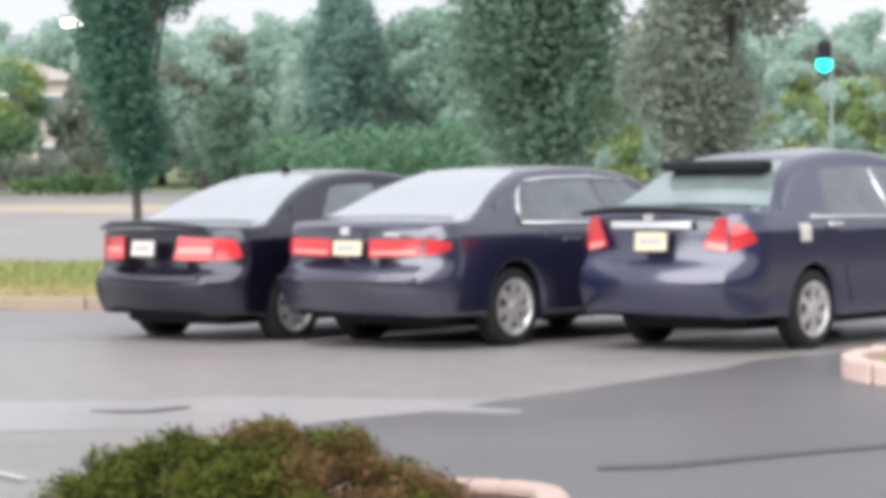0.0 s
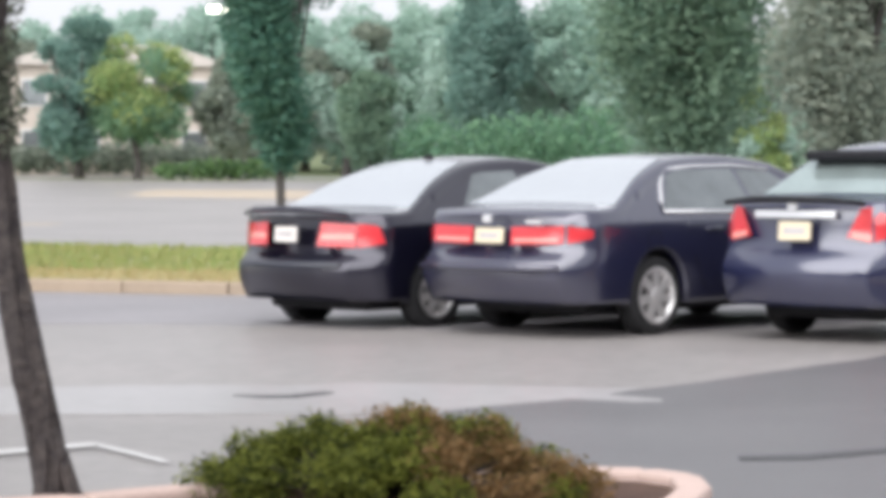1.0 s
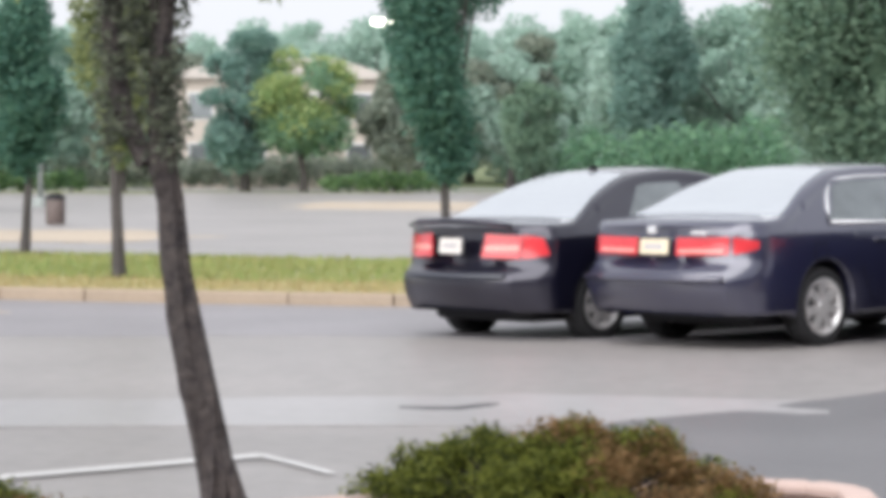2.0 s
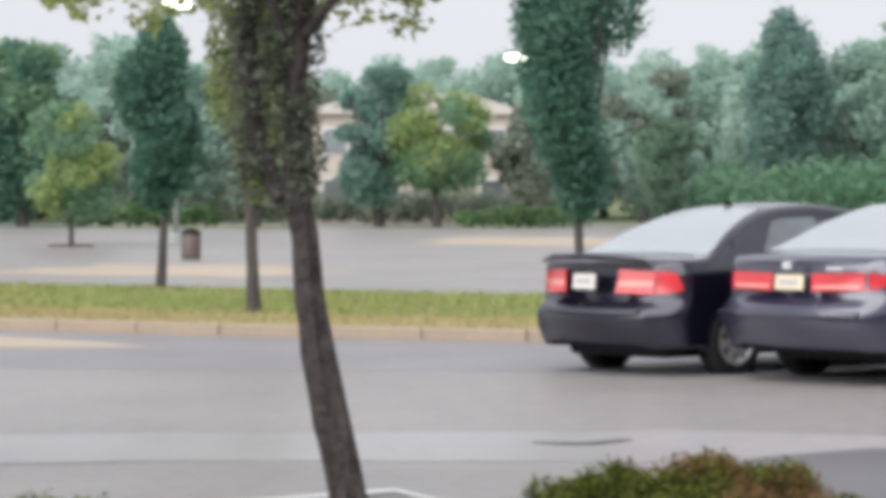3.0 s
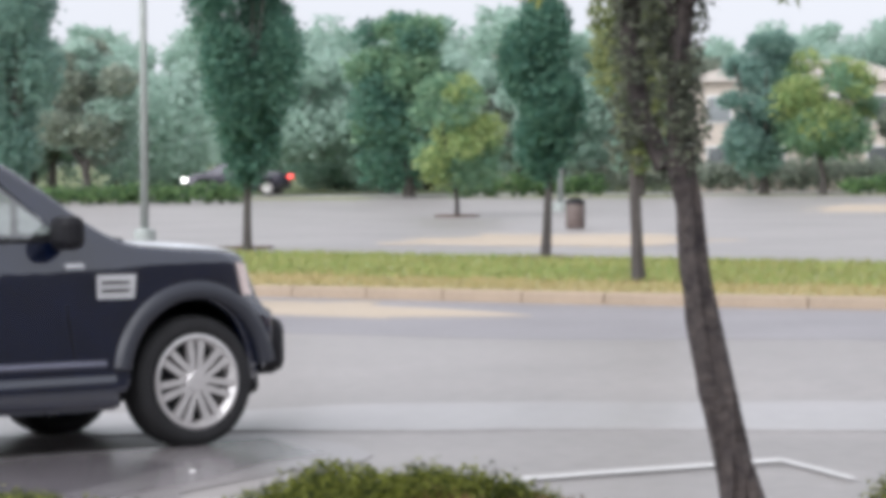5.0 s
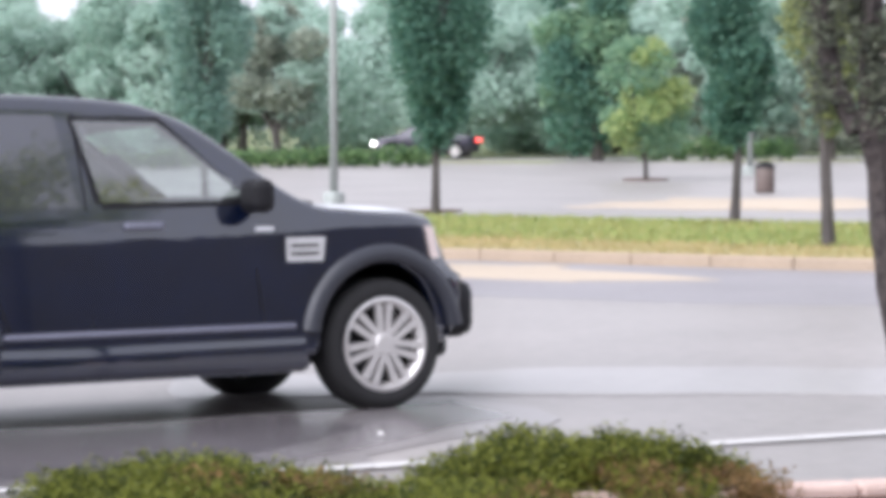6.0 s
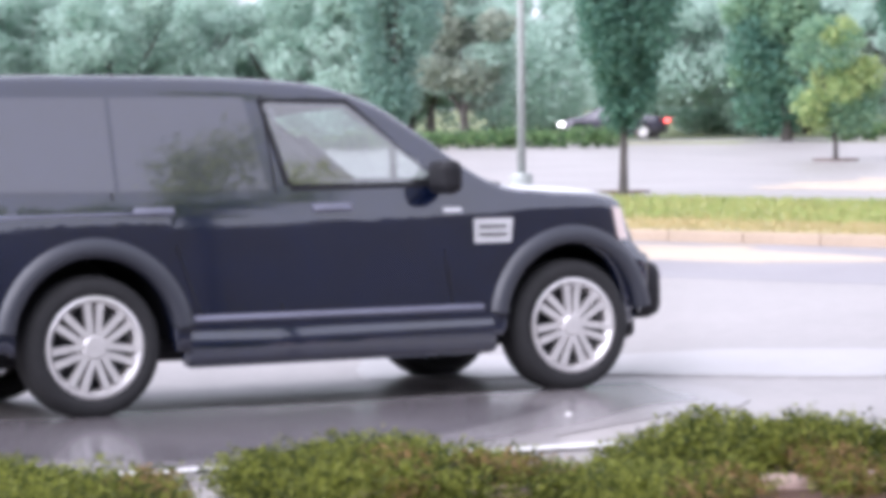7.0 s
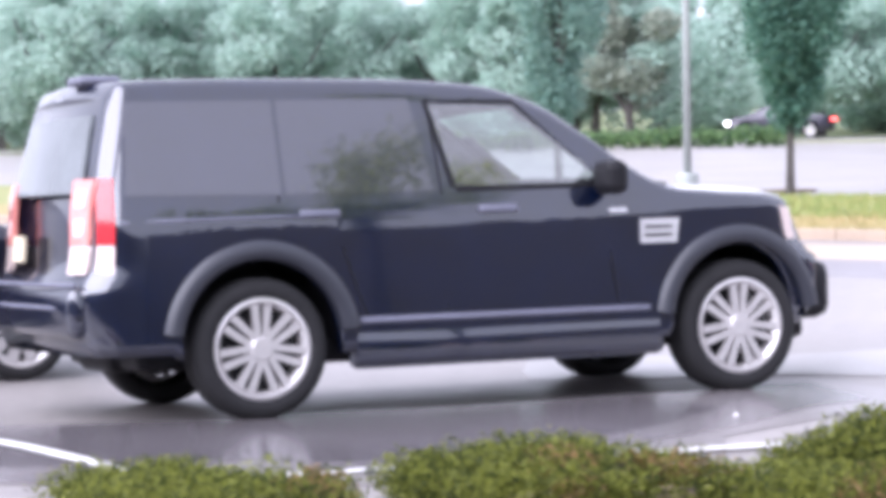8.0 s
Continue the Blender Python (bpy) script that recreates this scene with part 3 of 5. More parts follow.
def blue_sedan():
    car = thing("sedan", "dark blue tall sedan with a roof spoiler and chrome boot strip", "car", CAR_TILT @ pose(2.23, 22.05, 0.130, 0, 0, 50.0), "parked cars")
    s = Shell([(-0.95, 1.04), (-0.82, 1.10), (-0.5, 1.12), (-0.05, 1.40), (0.3, 1.52), (1.1, 1.585), (1.75, 1.51), (2.6, 1.08), (3.2, 0.95), (3.5, 0.72)],
              [(0.2, -0.80), (0.36, -0.90), (0.54, -0.95), (0.62, -0.93), (0.75, -0.83), (1.04, -0.80)], [(0.2, 3.35), (0.5, 3.48), (0.75, 3.36)],
              0.86, 0.97, 0.5, 0.33, 0.25, (0, 2.6), 0.36, tail=0.2, taper=0.19, bow=0.13)
    v, f = s.body()
    part("body", v, f, M_BLUE, car, smooth=True)
    underbody(car, s, 2.6, 0.84, 0.31)
    wheel_set(car, 2.6, 0.85, 0.315, 0.2, 0.215, 6)
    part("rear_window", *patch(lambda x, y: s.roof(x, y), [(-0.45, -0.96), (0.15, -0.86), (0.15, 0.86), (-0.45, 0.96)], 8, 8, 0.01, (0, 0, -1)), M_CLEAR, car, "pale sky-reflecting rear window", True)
    part("windscreen", *patch(lambda x, y: s.roof(x, y), [(1.8, -0.88), (2.55, -0.94), (2.55, 0.94), (1.8, 0.88)], 8, 8, 0.01, (0, 0, -1)), M_TINT, car, smooth=True)
    both(car, "side_window", patch(s.side, [(0.24, 1.06), (1.2, 1.05), (1.2, 1.45), (0.50, 1.43)]), M_GREYGLASS)
    both(car, "side_window", patch(s.side, [(1.26, 1.05), (2.3, 1.05), (1.7, 1.42), (1.26, 1.45)]), M_GREYGLASS)
    v, f = join(tube([s.side(x, z, 0.006) for x, z in [(0.0, 1.05), (1.2, 1.03), (2.3, 1.03)]], [0.012] * 3, 6), tube([s.side(x, z, 0.01) for x, z in [(1.23, 1.03), (1.23, 1.42)]], [0.02] * 2, 6))
    both(car, "window_trim", (v, f), M_CHROME, "chrome window surround")
    gaps(car, s, [(0.40, 0.98), (0.46, 0.6), (0.55, 0.36)], [(1.23, 1.0), (1.23, 0.3)])
    both(car, "door_handle", box(0.28, -0.875, 0.985, 0.19, 0.04, 0.04, 0.012), M_CHROME, "chrome door handle")
    part("fuel_flap", *patch(s.side, [(-0.20, 0.86), (-0.05, 0.86), (-0.05, 1.0), (-0.20, 1.0)], 4, 4), M_PLATE, car, "pale square fuel flap", True)
    for q in (1, -1):
        v, f = patch(lambda y, z: s.tail(y, z), [(-0.46 * q, 0.83), (-0.665 * q, 0.79), (-0.65 * q, 1.06), (-0.57 * q, 1.05)], 6, 6, 0.02, (1, 0, 0))
        part("tail_lamp", v, f, M_RED, car, "red tail lamp", True)
        v, f = patch(lambda y, z: s.tail(y, z, 0.012), [(-0.50 * q, 0.825), (-0.66 * q, 0.80), (-0.66 * q, 0.85), (-0.50 * q, 0.87)], 6, 2, 0.02, (1, 0, 0))
        part("reversing_lamp", v, f, M_PALERED, car, "pale reversing lamp", True)
        v, f = patch(lambda x, z: s.side(x, z), [(-0.94, 0.79), (-0.66, 0.88), (-0.78, 0.98), (-0.94, 1.06)], 5, 5, 0.02)
        part("side_lamp", v if q == 1 else [(a, -b, c) for a, b, c in v], f, M_RED, car, "red lamp on the corner", True)
    v, f = patch(lambda y, z: s.tail(y, z, 0.014), [(0.16, 0.80), (-0.14, 0.80), (-0.14, 0.945), (0.16, 0.945)], 4, 2, 0.02, (1, 0, 0))
    plate = part("number_plate", v, f, M_PLATE2, car, "yellowish number plate")
    v, f = patch(lambda y, z: s.tail(y, z, 0.019), [(0.11, 0.845), (-0.09, 0.845), (-0.09, 0.90), (0.11, 0.90)], 4, 2, 0.006, (1, 0, 0))
    part("plate_bar", v, f, M_MARK, plate)
    part("boot_strip", *patch(lambda y, z: s.tail(y, z, 0.02), [(0.41, 0.975), (-0.36, 0.975), (-0.36, 1.03), (0.41, 1.03)], 8, 2, 0.03, (1, 0, 0)), M_CHROME, car, "bright chrome boot strip")
    part("badge", *box(-1.06, 0, 1.065, 0.02, 0.09, 0.06, 0.008), M_CHROME, car, "plain chrome badge")
    v, f = tube([(-0.84, -0.66, 1.09), (-0.89, -0.35, 1.115), (-0.9, 0, 1.12), (-0.89, 0.35, 1.115), (-0.84, 0.66, 1.09)], [0.02, 0.028, 0.028, 0.028, 0.02], 8)
    part("boot_lip", v, f, M_TRIM, car, smooth=True, m=pose(-0.2, 0, 0))
    part("roof_spoiler", *box(-0.12, 0, 1.46, 0.20, 0.98, 0.09, 0.03), M_TRIM, car, "black roof spoiler")
    for y in (-0.84, 0.84):
        part("wing_mirror", *box(2.15, y * 1.1, 1.09, 0.11, 0.2, 0.14, 0.04), M_BLUE, car)


def off_roader():
    car = thing("off_roader", "large dark blue boxy off-road car standing beside the planter", "car", pose(-8.47, 12.51, -0.03, -2.0, 0, 53.0))
    s = Shell([(-1.03, 1.707), (-0.85, 1.792), (-0.2, 1.812), (0.8, 1.803), (1.45, 1.753), (1.68, 1.675), (2.5, 1.172), (2.7, 1.145), (3.25, 1.112), (3.45, 1.088), (3.60, 0.880)],
              [(0.3, -0.95), (0.5, -1.02), (0.74, -1.03), (0.80, -0.96), (1.2, -0.92), (1.71, -0.79)], [(0.3, 3.38), (0.5, 3.56), (0.76, 3.58), (0.8, 3.50), (1.06, 3.44)],
              0.96, 1.06, 0.23, 0.40, 0.34, (0, 2.885), 0.45, taper=0.13, corner=0.06, roof_from=1.5, barrel=0.0, flank=0.035, crisp=6.0)
    front_pane = [(1.15, 1.21), (2.06, 1.21), (1.54, 1.65), (1.04, 1.66)]
    v, f = s.body(front_pane, (1.76, 2.44))
    part("body", v, f, M_SUV, car, smooth=True)
    for y in (-0.42, 0.42):
        v, f = join(box(1.28, y, 0.80, 0.52, 0.50, 0.16, 0.05), box(1.02, y, 1.08, 0.14, 0.48, 0.56, 0.06), box(0.98, y, 1.46, 0.10, 0.26, 0.17, 0.05))
        part("front_seat", v, f, M_SEAT, car, "grey leather seat")
    part("dashboard", *box(2.12, 0, 1.02, 0.42, 1.5, 0.26, 0.08), M_SEAT, car)
    wheel_ring = [(1.74 + 0.10 * math.cos(a), 0.42 + 0.19 * math.sin(a), 1.14 + 0.16 * math.cos(a)) for a in [6.2832 * k / 16 for k in range(17)]]
    part("steering_wheel", *tube(wheel_ring, [0.016] * 17, 6), M_TRIM, car)
    v, f = tube([(1.10, -0.78, 1.62), (1.16, -0.66, 1.42), (1.24, -0.46, 1.22)], [0.022] * 3, 6)
    part("seat_belt", v, f, M_EDGE, car, "pale seat belt")
    underbody(car, s, 2.885, 0.92, 0.42)
    wheel_set(car, 2.885, 0.945, 0.378, 0.25, 0.262, 7, True)
    part("rear_window", *patch(lambda y, z: s.tail(y, z, 0.012), [(0.66, 1.22), (-0.66, 1.22), (-0.58, 1.63), (0.58, 1.63)], 8, 6, 0.02, (1, 0, 0)), M_GREYGLASS, car, "pale sky-reflecting rear window", True)
    # A bulged pale skin paints the sky's sheen on the dark bonnet.
    part("bonnet", *patch(lambda x, y: s.roof(x, y, 0.008 + 0.032 * (1 - y * y)), [(2.58, -1.0), (3.38, -0.98), (3.38, 0.98), (2.58, 1.0)], 8, 8, 0.01, (0, 0, -1)), M_SKYSHEEN, car, "dewy pale-shining bonnet", True)
    part("windscreen", *patch(lambda x, y: s.roof(x, y), [(1.72, -0.9), (2.45, -0.95), (2.45, 0.95), (1.72, 0.9)], 8, 8, 0.01, (0, 0, -1)), M_PANE, car, smooth=True)
    both(car, "quarter_window", patch(s.side, [(-0.93, 1.20), (0.14, 1.185), (0.14, 1.69), (-0.84, 1.69)]), M_PRIVACY, "dark tinted window")
    both(car, "rear_side_window", patch(s.side, [(0.16, 1.185), (1.02, 1.185), (0.93, 1.69), (0.16, 1.69)]), M_PRIVACY, "dark tinted window")
    both(car, "front_side_window", patch(lambda x, z: s.side(x, z, 0.012), front_pane, 8, 6, 0.006), M_PANE, "clear front side window")
    both(car, "window_seal", seam(s, front_pane + front_pane[:1], 0.034), M_TRIM)
    v, f = box(1.44, -0.930, 0.360, 1.9, 0.09, 0.23, 0.045)
    both(car, "sill", (v, f), M_SUV)
    # Sill and crease highlights are drawn as pale strips.
    both(car, "sill_edge", box(1.42, -0.965, 0.505, 1.75, 0.03, 0.035, 0.01), M_EDGE)
    crease = [(-0.88, 1.06), (-0.4, 1.065), (0.1, 1.07), (0.25, 1.07)]
    both(car, "crease_highlight", tube([s.side(x, z, 0.0) for x, z in crease], [0.009] * 4, 6), M_EDGE)
    for ax in (0, 2.885):
        v, f = [], []
        n = 26
        for k in range(n + 1):
            a = math.radians(8 + 164 * k / n)
            for r, off in ((0.445, -0.05), (0.450, 0.02), (0.48, 0.036), (0.54, 0.030), (0.556, -0.01)):
                x, z = ax + r * math.cos(a), 0.40 + r * math.sin(a)
                v.append((x, -(s.half(min(x, 3.45), z) + off), z))
        f = [(k * 5 + j, k * 5 + j + 1, k * 5 + j + 6, k * 5 + j + 5) for k in range(n) for j in range(4)]
        both(car, "arch_flare", (v, f), M_FLARE, "grey wheel arch flare")
    both(car, "door_handle", box(0.34, -0.955, 1.08, 0.23, 0.03, 0.04, 0.01), M_EDGE)
    both(car, "door_handle", box(1.38, -0.955, 1.08, 0.23, 0.03, 0.04, 0.01), M_EDGE)
    v, f = patch(s.side, [(2.25, 0.865), (2.48, 0.865), (2.50, 1.0), (2.25, 1.0)], 4, 4)
    vent = part("side_vent", v, f, M_CHROME, car, "silver louvred side vent")
    for z in (0.91, 0.955):
        v, f = patch(lambda x, q: s.side(x, q, 0.012), [(2.28, z - 0.007), (2.45, z - 0.007), (2.45, z + 0.007), (2.28, z + 0.007)], 3, 1)
        part("vent_slot", v, f, M_TRIM, vent)
    part("badge", *patch(lambda x, q: s.side(x, q, 0.01), [(2.06, 1.04), (2.17, 1.04), (2.17, 1.065), (2.06, 1.065)], 3, 1), M_CHROME, car, "plain chrome badge")
    gaps(car, s, [(0.12, 1.18), (0.12, 1.0)], [(1.04, 1.70), (1.06, 1.18), (1.06, 0.5)], [(2.08, 1.2), (2.06, 0.8), (2.1, 0.5)], [(0.46, 0.9), (0.56, 0.6), (0.6, 0.5)])
    for q in (1, -1):
        v, f = patch(lambda y, z: s.tail(y, z, 0.02), [(-0.58 * q, 0.95), (-0.80 * q, 0.95), (-0.80 * q, 1.29), (-0.57 * q, 1.29)], 4, 8, 0.03, (1, 0, 0))
        part("tail_lamp", v, f, M_PALERED, car, "tall red tail lamp", True)
        for z in (1.04, 1.19):
            v, f = patch(lambda y, z: s.tail(y, z, 0.028), [(-0.64 * q, z - 0.045), (-0.75 * q, z - 0.045), (-0.75 * q, z + 0.045), (-0.64 * q, z + 0.045)], 3, 3, 0.01, (1, 0, 0))
            part("lamp_lens", v, f, M_WHITELENS, car, "round pale lens in the tail lamp", True)
        v, f = patch(lambda y, z: s.tail(y, z, 0.02), [(-0.58 * q, 0.80), (-0.80 * q, 0.80), (-0.80 * q, 0.945), (-0.58 * q, 0.945)], 4, 4, 0.03, (1, 0, 0))
        part("lower_lamp", v, f, M_WHITELENS, car, "pale lower lamp", True)
        v, f = patch(lambda x, z: s.side(x, z, 0.012), [(-1.02, 0.95), (-0.92, 0.95), (-0.92, 1.29), (-1.02, 1.29)], 3, 6, 0.02)
        part("side_lamp", v if q == 1 else [(a, -b, c) for a, b, c in v], f, M_RED, car, "red lamp on the corner", True)
        v, f = patch(lambda x, z: s.side(x, z, 0.012), [(-1.02, 0.80), (-0.92, 0.80), (-0.92, 0.945), (-1.02, 0.945)], 3, 4, 0.02)
        part("side_lamp", v if q == 1 else [(a, -b, c) for a, b, c in v], f, M_WHITELENS, car, "pale lamp on the corner", True)
        v, f = patch(lambda x, z: s.side(x, z, 0.008), [(3.36, 0.86), (3.50, 0.86), (3.47, 1.04), (3.32, 1.05)], 3, 4, 0.02)
        part("headlamp", v if q == 1 else [(a, -b, c) for a, b, c in v], f, M_WHITELENS, car, "clear headlamp", True)
    v, f = patch(lambda y, z: s.tail(y, z, 0.016), [(0.55, 0.86), (0.25, 0.86), (0.25, 1.0), (0.55, 1.0)], 4, 2, 0.02, (1, 0, 0))
    part("number_plate", v, f, M_PLATE2, car, "pale number plate")
    part("rear_bumper", *box(-0.955, 0, 0.60, 0.12, 1.70, 0.27, 0.05), M_SUV, car, smooth=True)
    # Two pale tubes paint the highlights that run across the bumper.
    for z in (0.625, 0.745):
        part("bumper_edge", *tube([(-1.02 + 0.07 * abs(y) ** 3, y, z) for y in (0.84, 0.6, 0.3, 0, -0.3, -0.6, -0.84)], [0.012] * 7, 6), M_EDGE, car, "worn pale bumper edge")
    part("front_bumper", *box(3.44, 0, 0.56, 0.30, 1.62, 0.34, 0.08), M_TRIM, car, smooth=True)
    part("roof_fin", *box(-0.66, -0.22, 1.825, 0.24, 0.26, 0.05, 0.024), M_EDGE, car, "low pale roof fin", True)
    for q in (-1, 1):
        v, f = join(box(2.02, q * 1.06, 1.235, 0.13, 0.24, 0.19, 0.05), box(2.05, q * 0.92, 1.215, 0.06, 0.14, 0.05, 0.01))
        part("wing_mirror", v, f, M_TRIM, car, "black wing mirror")
    part("wiper", *tube([(2.5, -0.8, 1.19), (2.44, -0.6, 1.22), (2.40, -0.1, 1.25)], [0.012] * 3, 6), M_TRIM, car)


def neighbour_car():
    x, y = -13.07, 12.17
    car = thing("sedan", "dark sedan parked beside the off-road car", "car", pose(x, y, ground_z(x, y), 0, 0, 52.9), "parked cars")
    s = Shell([(-1.0, 0.95), (-0.3, 1.02), (0.7, 1.38), (1.4, 1.43), (1.9, 1.36), (2.6, 1.0), (3.4, 0.86), (3.65, 0.70)],
              [(0.2, -0.95), (0.5, -1.0), (0.97, -0.88)], [(0.2, 3.5), (0.5, 3.62), (0.72, 3.5)], 0.9, 0.92, 0.6, 0.34, 0.24, (0, 2.7), 0.37)
    v, f = s.body()
    part("body", v, f, M_BLACK, car, smooth=True)
    underbody(car, s, 2.7, 0.87, 0.32)
    wheel_set(car, 2.7, 0.87, 0.32, 0.21, 0.225, 9)
    part("windscreen", *patch(lambda a, b: s.roof(a, b), [(1.95, -0.88), (2.55, -0.94), (2.55, 0.94), (1.95, 0.88)], 6, 6, 0.01, (0, 0, -1)), M_TINT, car, smooth=True)
    both(car, "side_window", patch(s.side, [(0.45, 1.0), (2.3, 0.98), (1.8, 1.31), (0.8, 1.31)]), M_TINT)


def far_car():
    x, y = -42.4, 108.9
    car = thing("sedan", "dark sedan on the far road beyond the hedge", "car", pose(x, y, ground_z(x, y) + 0.04, 0, 0, 195))
    s = Shell([(-1.0, 0.95), (-0.3, 1.02), (0.7, 1.38), (1.4, 1.43), (1.9, 1.36), (2.6, 1.0), (3.4, 0.86), (3.65, 0.70)],
              [(0.2, -0.95), (0.5, -1.0), (0.97, -0.88)], [(0.2, 3.5), (0.5, 3.62), (0.72, 3.5)], 0.9, 0.92, 0.6, 0.34, 0.24, (0, 2.7), 0.37)
    v, f = s.body()
    part("body", v, f, M_BLACK, car, smooth=True)
    underbody(car, s, 2.7, 0.87, 0.32)
    wheel_set(car, 2.7, 0.87, 0.32, 0.21, 0.215, 5)
    part("windscreen", *patch(lambda a, b: s.roof(a, b), [(1.95, -0.88), (2.55, -0.94), (2.55, 0.94), (1.95, 0.88)], 6, 6, 0.01, (0, 0, -1)), M_SKYGLASS, car, "pale sky-reflecting windscreen", True)
    part("rear_window", *patch(lambda a, b: s.roof(a, b), [(-0.22, -0.95), (0.68, -0.86), (0.68, 0.86), (-0.22, 0.95)], 6, 6, 0.01, (0, 0, -1)), M_TINT, car, smooth=True)
    both(car, "side_window", patch(s.side, [(0.45, 1.0), (2.3, 0.98), (1.8, 1.31), (0.8, 1.31)]), M_TINT)
    for q in (-1, 1):
        part("headlamp", *box(3.56, q * 0.60, 0.66, 0.16, 0.30, 0.14, 0.03), M_HEADLAMP, car, "lit headlamp")
        part("tail_lamp", *box(-0.94, q * 0.66, 0.80, 0.10, 0.22, 0.12, 0.03), M_TAILLIT, car, "lit red tail lamp")


# ---- ground ----
def sheet(name, xs, ys, lift, material, label, category, inside=None):
    v, f = [], []
    for y in ys:
        for x in xs:
            v.append((x, y, (ground_z(x, y) if inside else far_z(y)) + lift))
    n = len(xs)
    for j in range(len(ys) - 1):
        for i in range(n - 1):
            if inside is None or inside((xs[i] + xs[i + 1]) / 2, (ys[j] + ys[j + 1]) / 2):
                f.append((j * n + i, j * n + i + 1, (j + 1) * n + i + 1, (j + 1) * n + i))
    ob = part(name, v, f, material)
    return tagged(ob, label, category, kind="structure")


def flat(name, pts, lift, material, label, category, depth=0.04):
    """A ground patch with the outline pts; depth makes it a slab that stands on the ground."""
    bm = bmesh.new()
    bm.faces.new([bm.verts.new((x, y, 0)) for x, y in pts])
    (x0, y0), (x1, y1) = np.min(pts, 0), np.max(pts, 0)
    for a, lo, hi, no in (("x", max(x0, -40), min(x1, 30), (1, 0, 0)), ("y", max(y0, -5), min(y1, 60), (0, 1, 0))):
        for c in np.arange(math.ceil(lo), hi, 1.0):
            bmesh.ops.bisect_plane(bm, geom=bm.verts[:] + bm.edges[:] + bm.faces[:], plane_co=(c, c, 0), plane_no=no)
    if depth:
        rim = [e for e in bm.edges if e.is_boundary]
        made = bmesh.ops.extrude_edge_only(bm, edges=rim)["geom"]
        low = {g for g in made if isinstance(g, bmesh.types.BMVert)}
    else:
        low = set()
    for q in bm.verts:
        q.co.z = ground_z(q.co.x, q.co.y) + lift - (depth if q in low else 0)
    bmesh.ops.recalc_face_normals(bm, faces=bm.faces)
    bm.verts.index_update()
    v, f = [q.co[:] for q in bm.verts], [[q.index for q in p.verts] for p in bm.faces]
    bm.free()
    ob = part(name, v, f, material)
    return tagged(ob, label, category, kind="structure")


def ragged(pts, rng, amount=0.12, step=0.5):
    """The outline pts with wavering edges."""
    out = []
    for (ax, ay), (bx, by) in zip(pts, pts[1:] + pts[:1]):
        k = max(1, int(math.hypot(bx - ax, by - ay) / step))
        for i in range(k):
            t = i / k
            out.append((ax + (bx - ax) * t + rng.normal() * amount, ay + (by - ay) * t + rng.normal() * amount))
    return out


def kerb_run(name, line, width, height, material, label, piece=1.2, closed=False):
    """Kerb stones laid end to end along a line, each a part of its own."""
    top = thing(name, label, "kerb", pose(0, 0, 0), kind="structure")
    pts = [Vector(p).to_3d() for p in line]
    for a, b in zip(pts, pts[1:]):
        d = b - a
        n = max(1, round(d.length / piece))
        for i in range(n):
            p = a + d * ((i + 0.5) / n)
            ln = d.length / n - 0.006
            v, f = box(0, 0, height / 2 - 0.03, ln, width, height + 0.06, 0.025)
            part("kerb_stone", v, f, material, top, m=pose(p.x, p.y, ground_z(p.x, p.y), 0, 0, math.degrees(math.atan2(d.y, d.x))))
    return top


GX = [-3000, -900, -300, -150] + list(range(-120, 121, 10)) + [150, 300, 900, 3000]
GY = [-900, -200, -60] + list(range(-40, 201, 6)) + [230, 300, 500, 1000, 3500]
sheet("ground", GX, GY, -0.10, M_SOIL, "rough green ground reaching to the horizon", "ground")
sheet("parking_lot", list(range(-120, -24, 4)) + list(range(-24, 21, 1)) + list(range(24, 81, 4)), list(range(-40, 8, 3)) + list(range(8, 34, 1)) + list(range(36, 121, 3)), 0.0, M_LOT, "pale worn asphalt parking lot, slightly wet", "parking lot",
      lambda x, y: y < 108 + 0.28 * (x + 19) and y > -39)
# Two unseen walls are added so that the car bodies have something dark to reflect.
v, f = box(0, -7.0, 2.9, 120, 0.4, 6.0, 0.03)
tagged(part("unseen_back_wall", v, f, M_BACKING), "plain dark wall added out of view behind the camera", "wall", kind="structure")
v, f = box(42, 24.5, 3.9, 0.4, 63, 8.0, 0.03)
tagged(part("unseen_side_wall", v, f, M_BACKING), "plain dark wall added out of view on the right", "wall", kind="structure")
rng = np.random.default_rng(4)
flat("lane", [(-60, 30.0), (-12, 25.2), (-9.5, 24.8), (-4.6, 23.8), (-3.3, 23.5), (0.5, 22.4), (6, 27), (20, 33), (1, 30.2), (-4.1, 30.3), (-7.8, 30.8), (-12.1, 31.9), (-20, 33.6), (-60, 42)], 0.006, M_LANE, "greyer asphalt lane along the kerb", "lane")
flat("asphalt_patch", ragged([(-0.52, 17.0), (1.18, 18.7), (3.1, 20.9), (12, 28), (22, 22), (10, 6), (0.8, 12.0), (-0.9, 13.0), (-1.1, 15.6), (-0.9, 16.6)], rng, 0.05), 0.014, M_DARK, "darker newer asphalt patch", "asphalt patch")
flat("pale_strip", ragged([(1.0, 17.9), (0.0, 16.6), (-2.85, 16.15), (-5.6, 15.4), (-7.6, 14.9), (-8.6, 16.4), (-6.2, 17.2), (-3.14, 17.9), (-1.0, 18.1)], rng, 0.05), 0.012, M_PALE, "paler wet strip of asphalt", "wet asphalt")
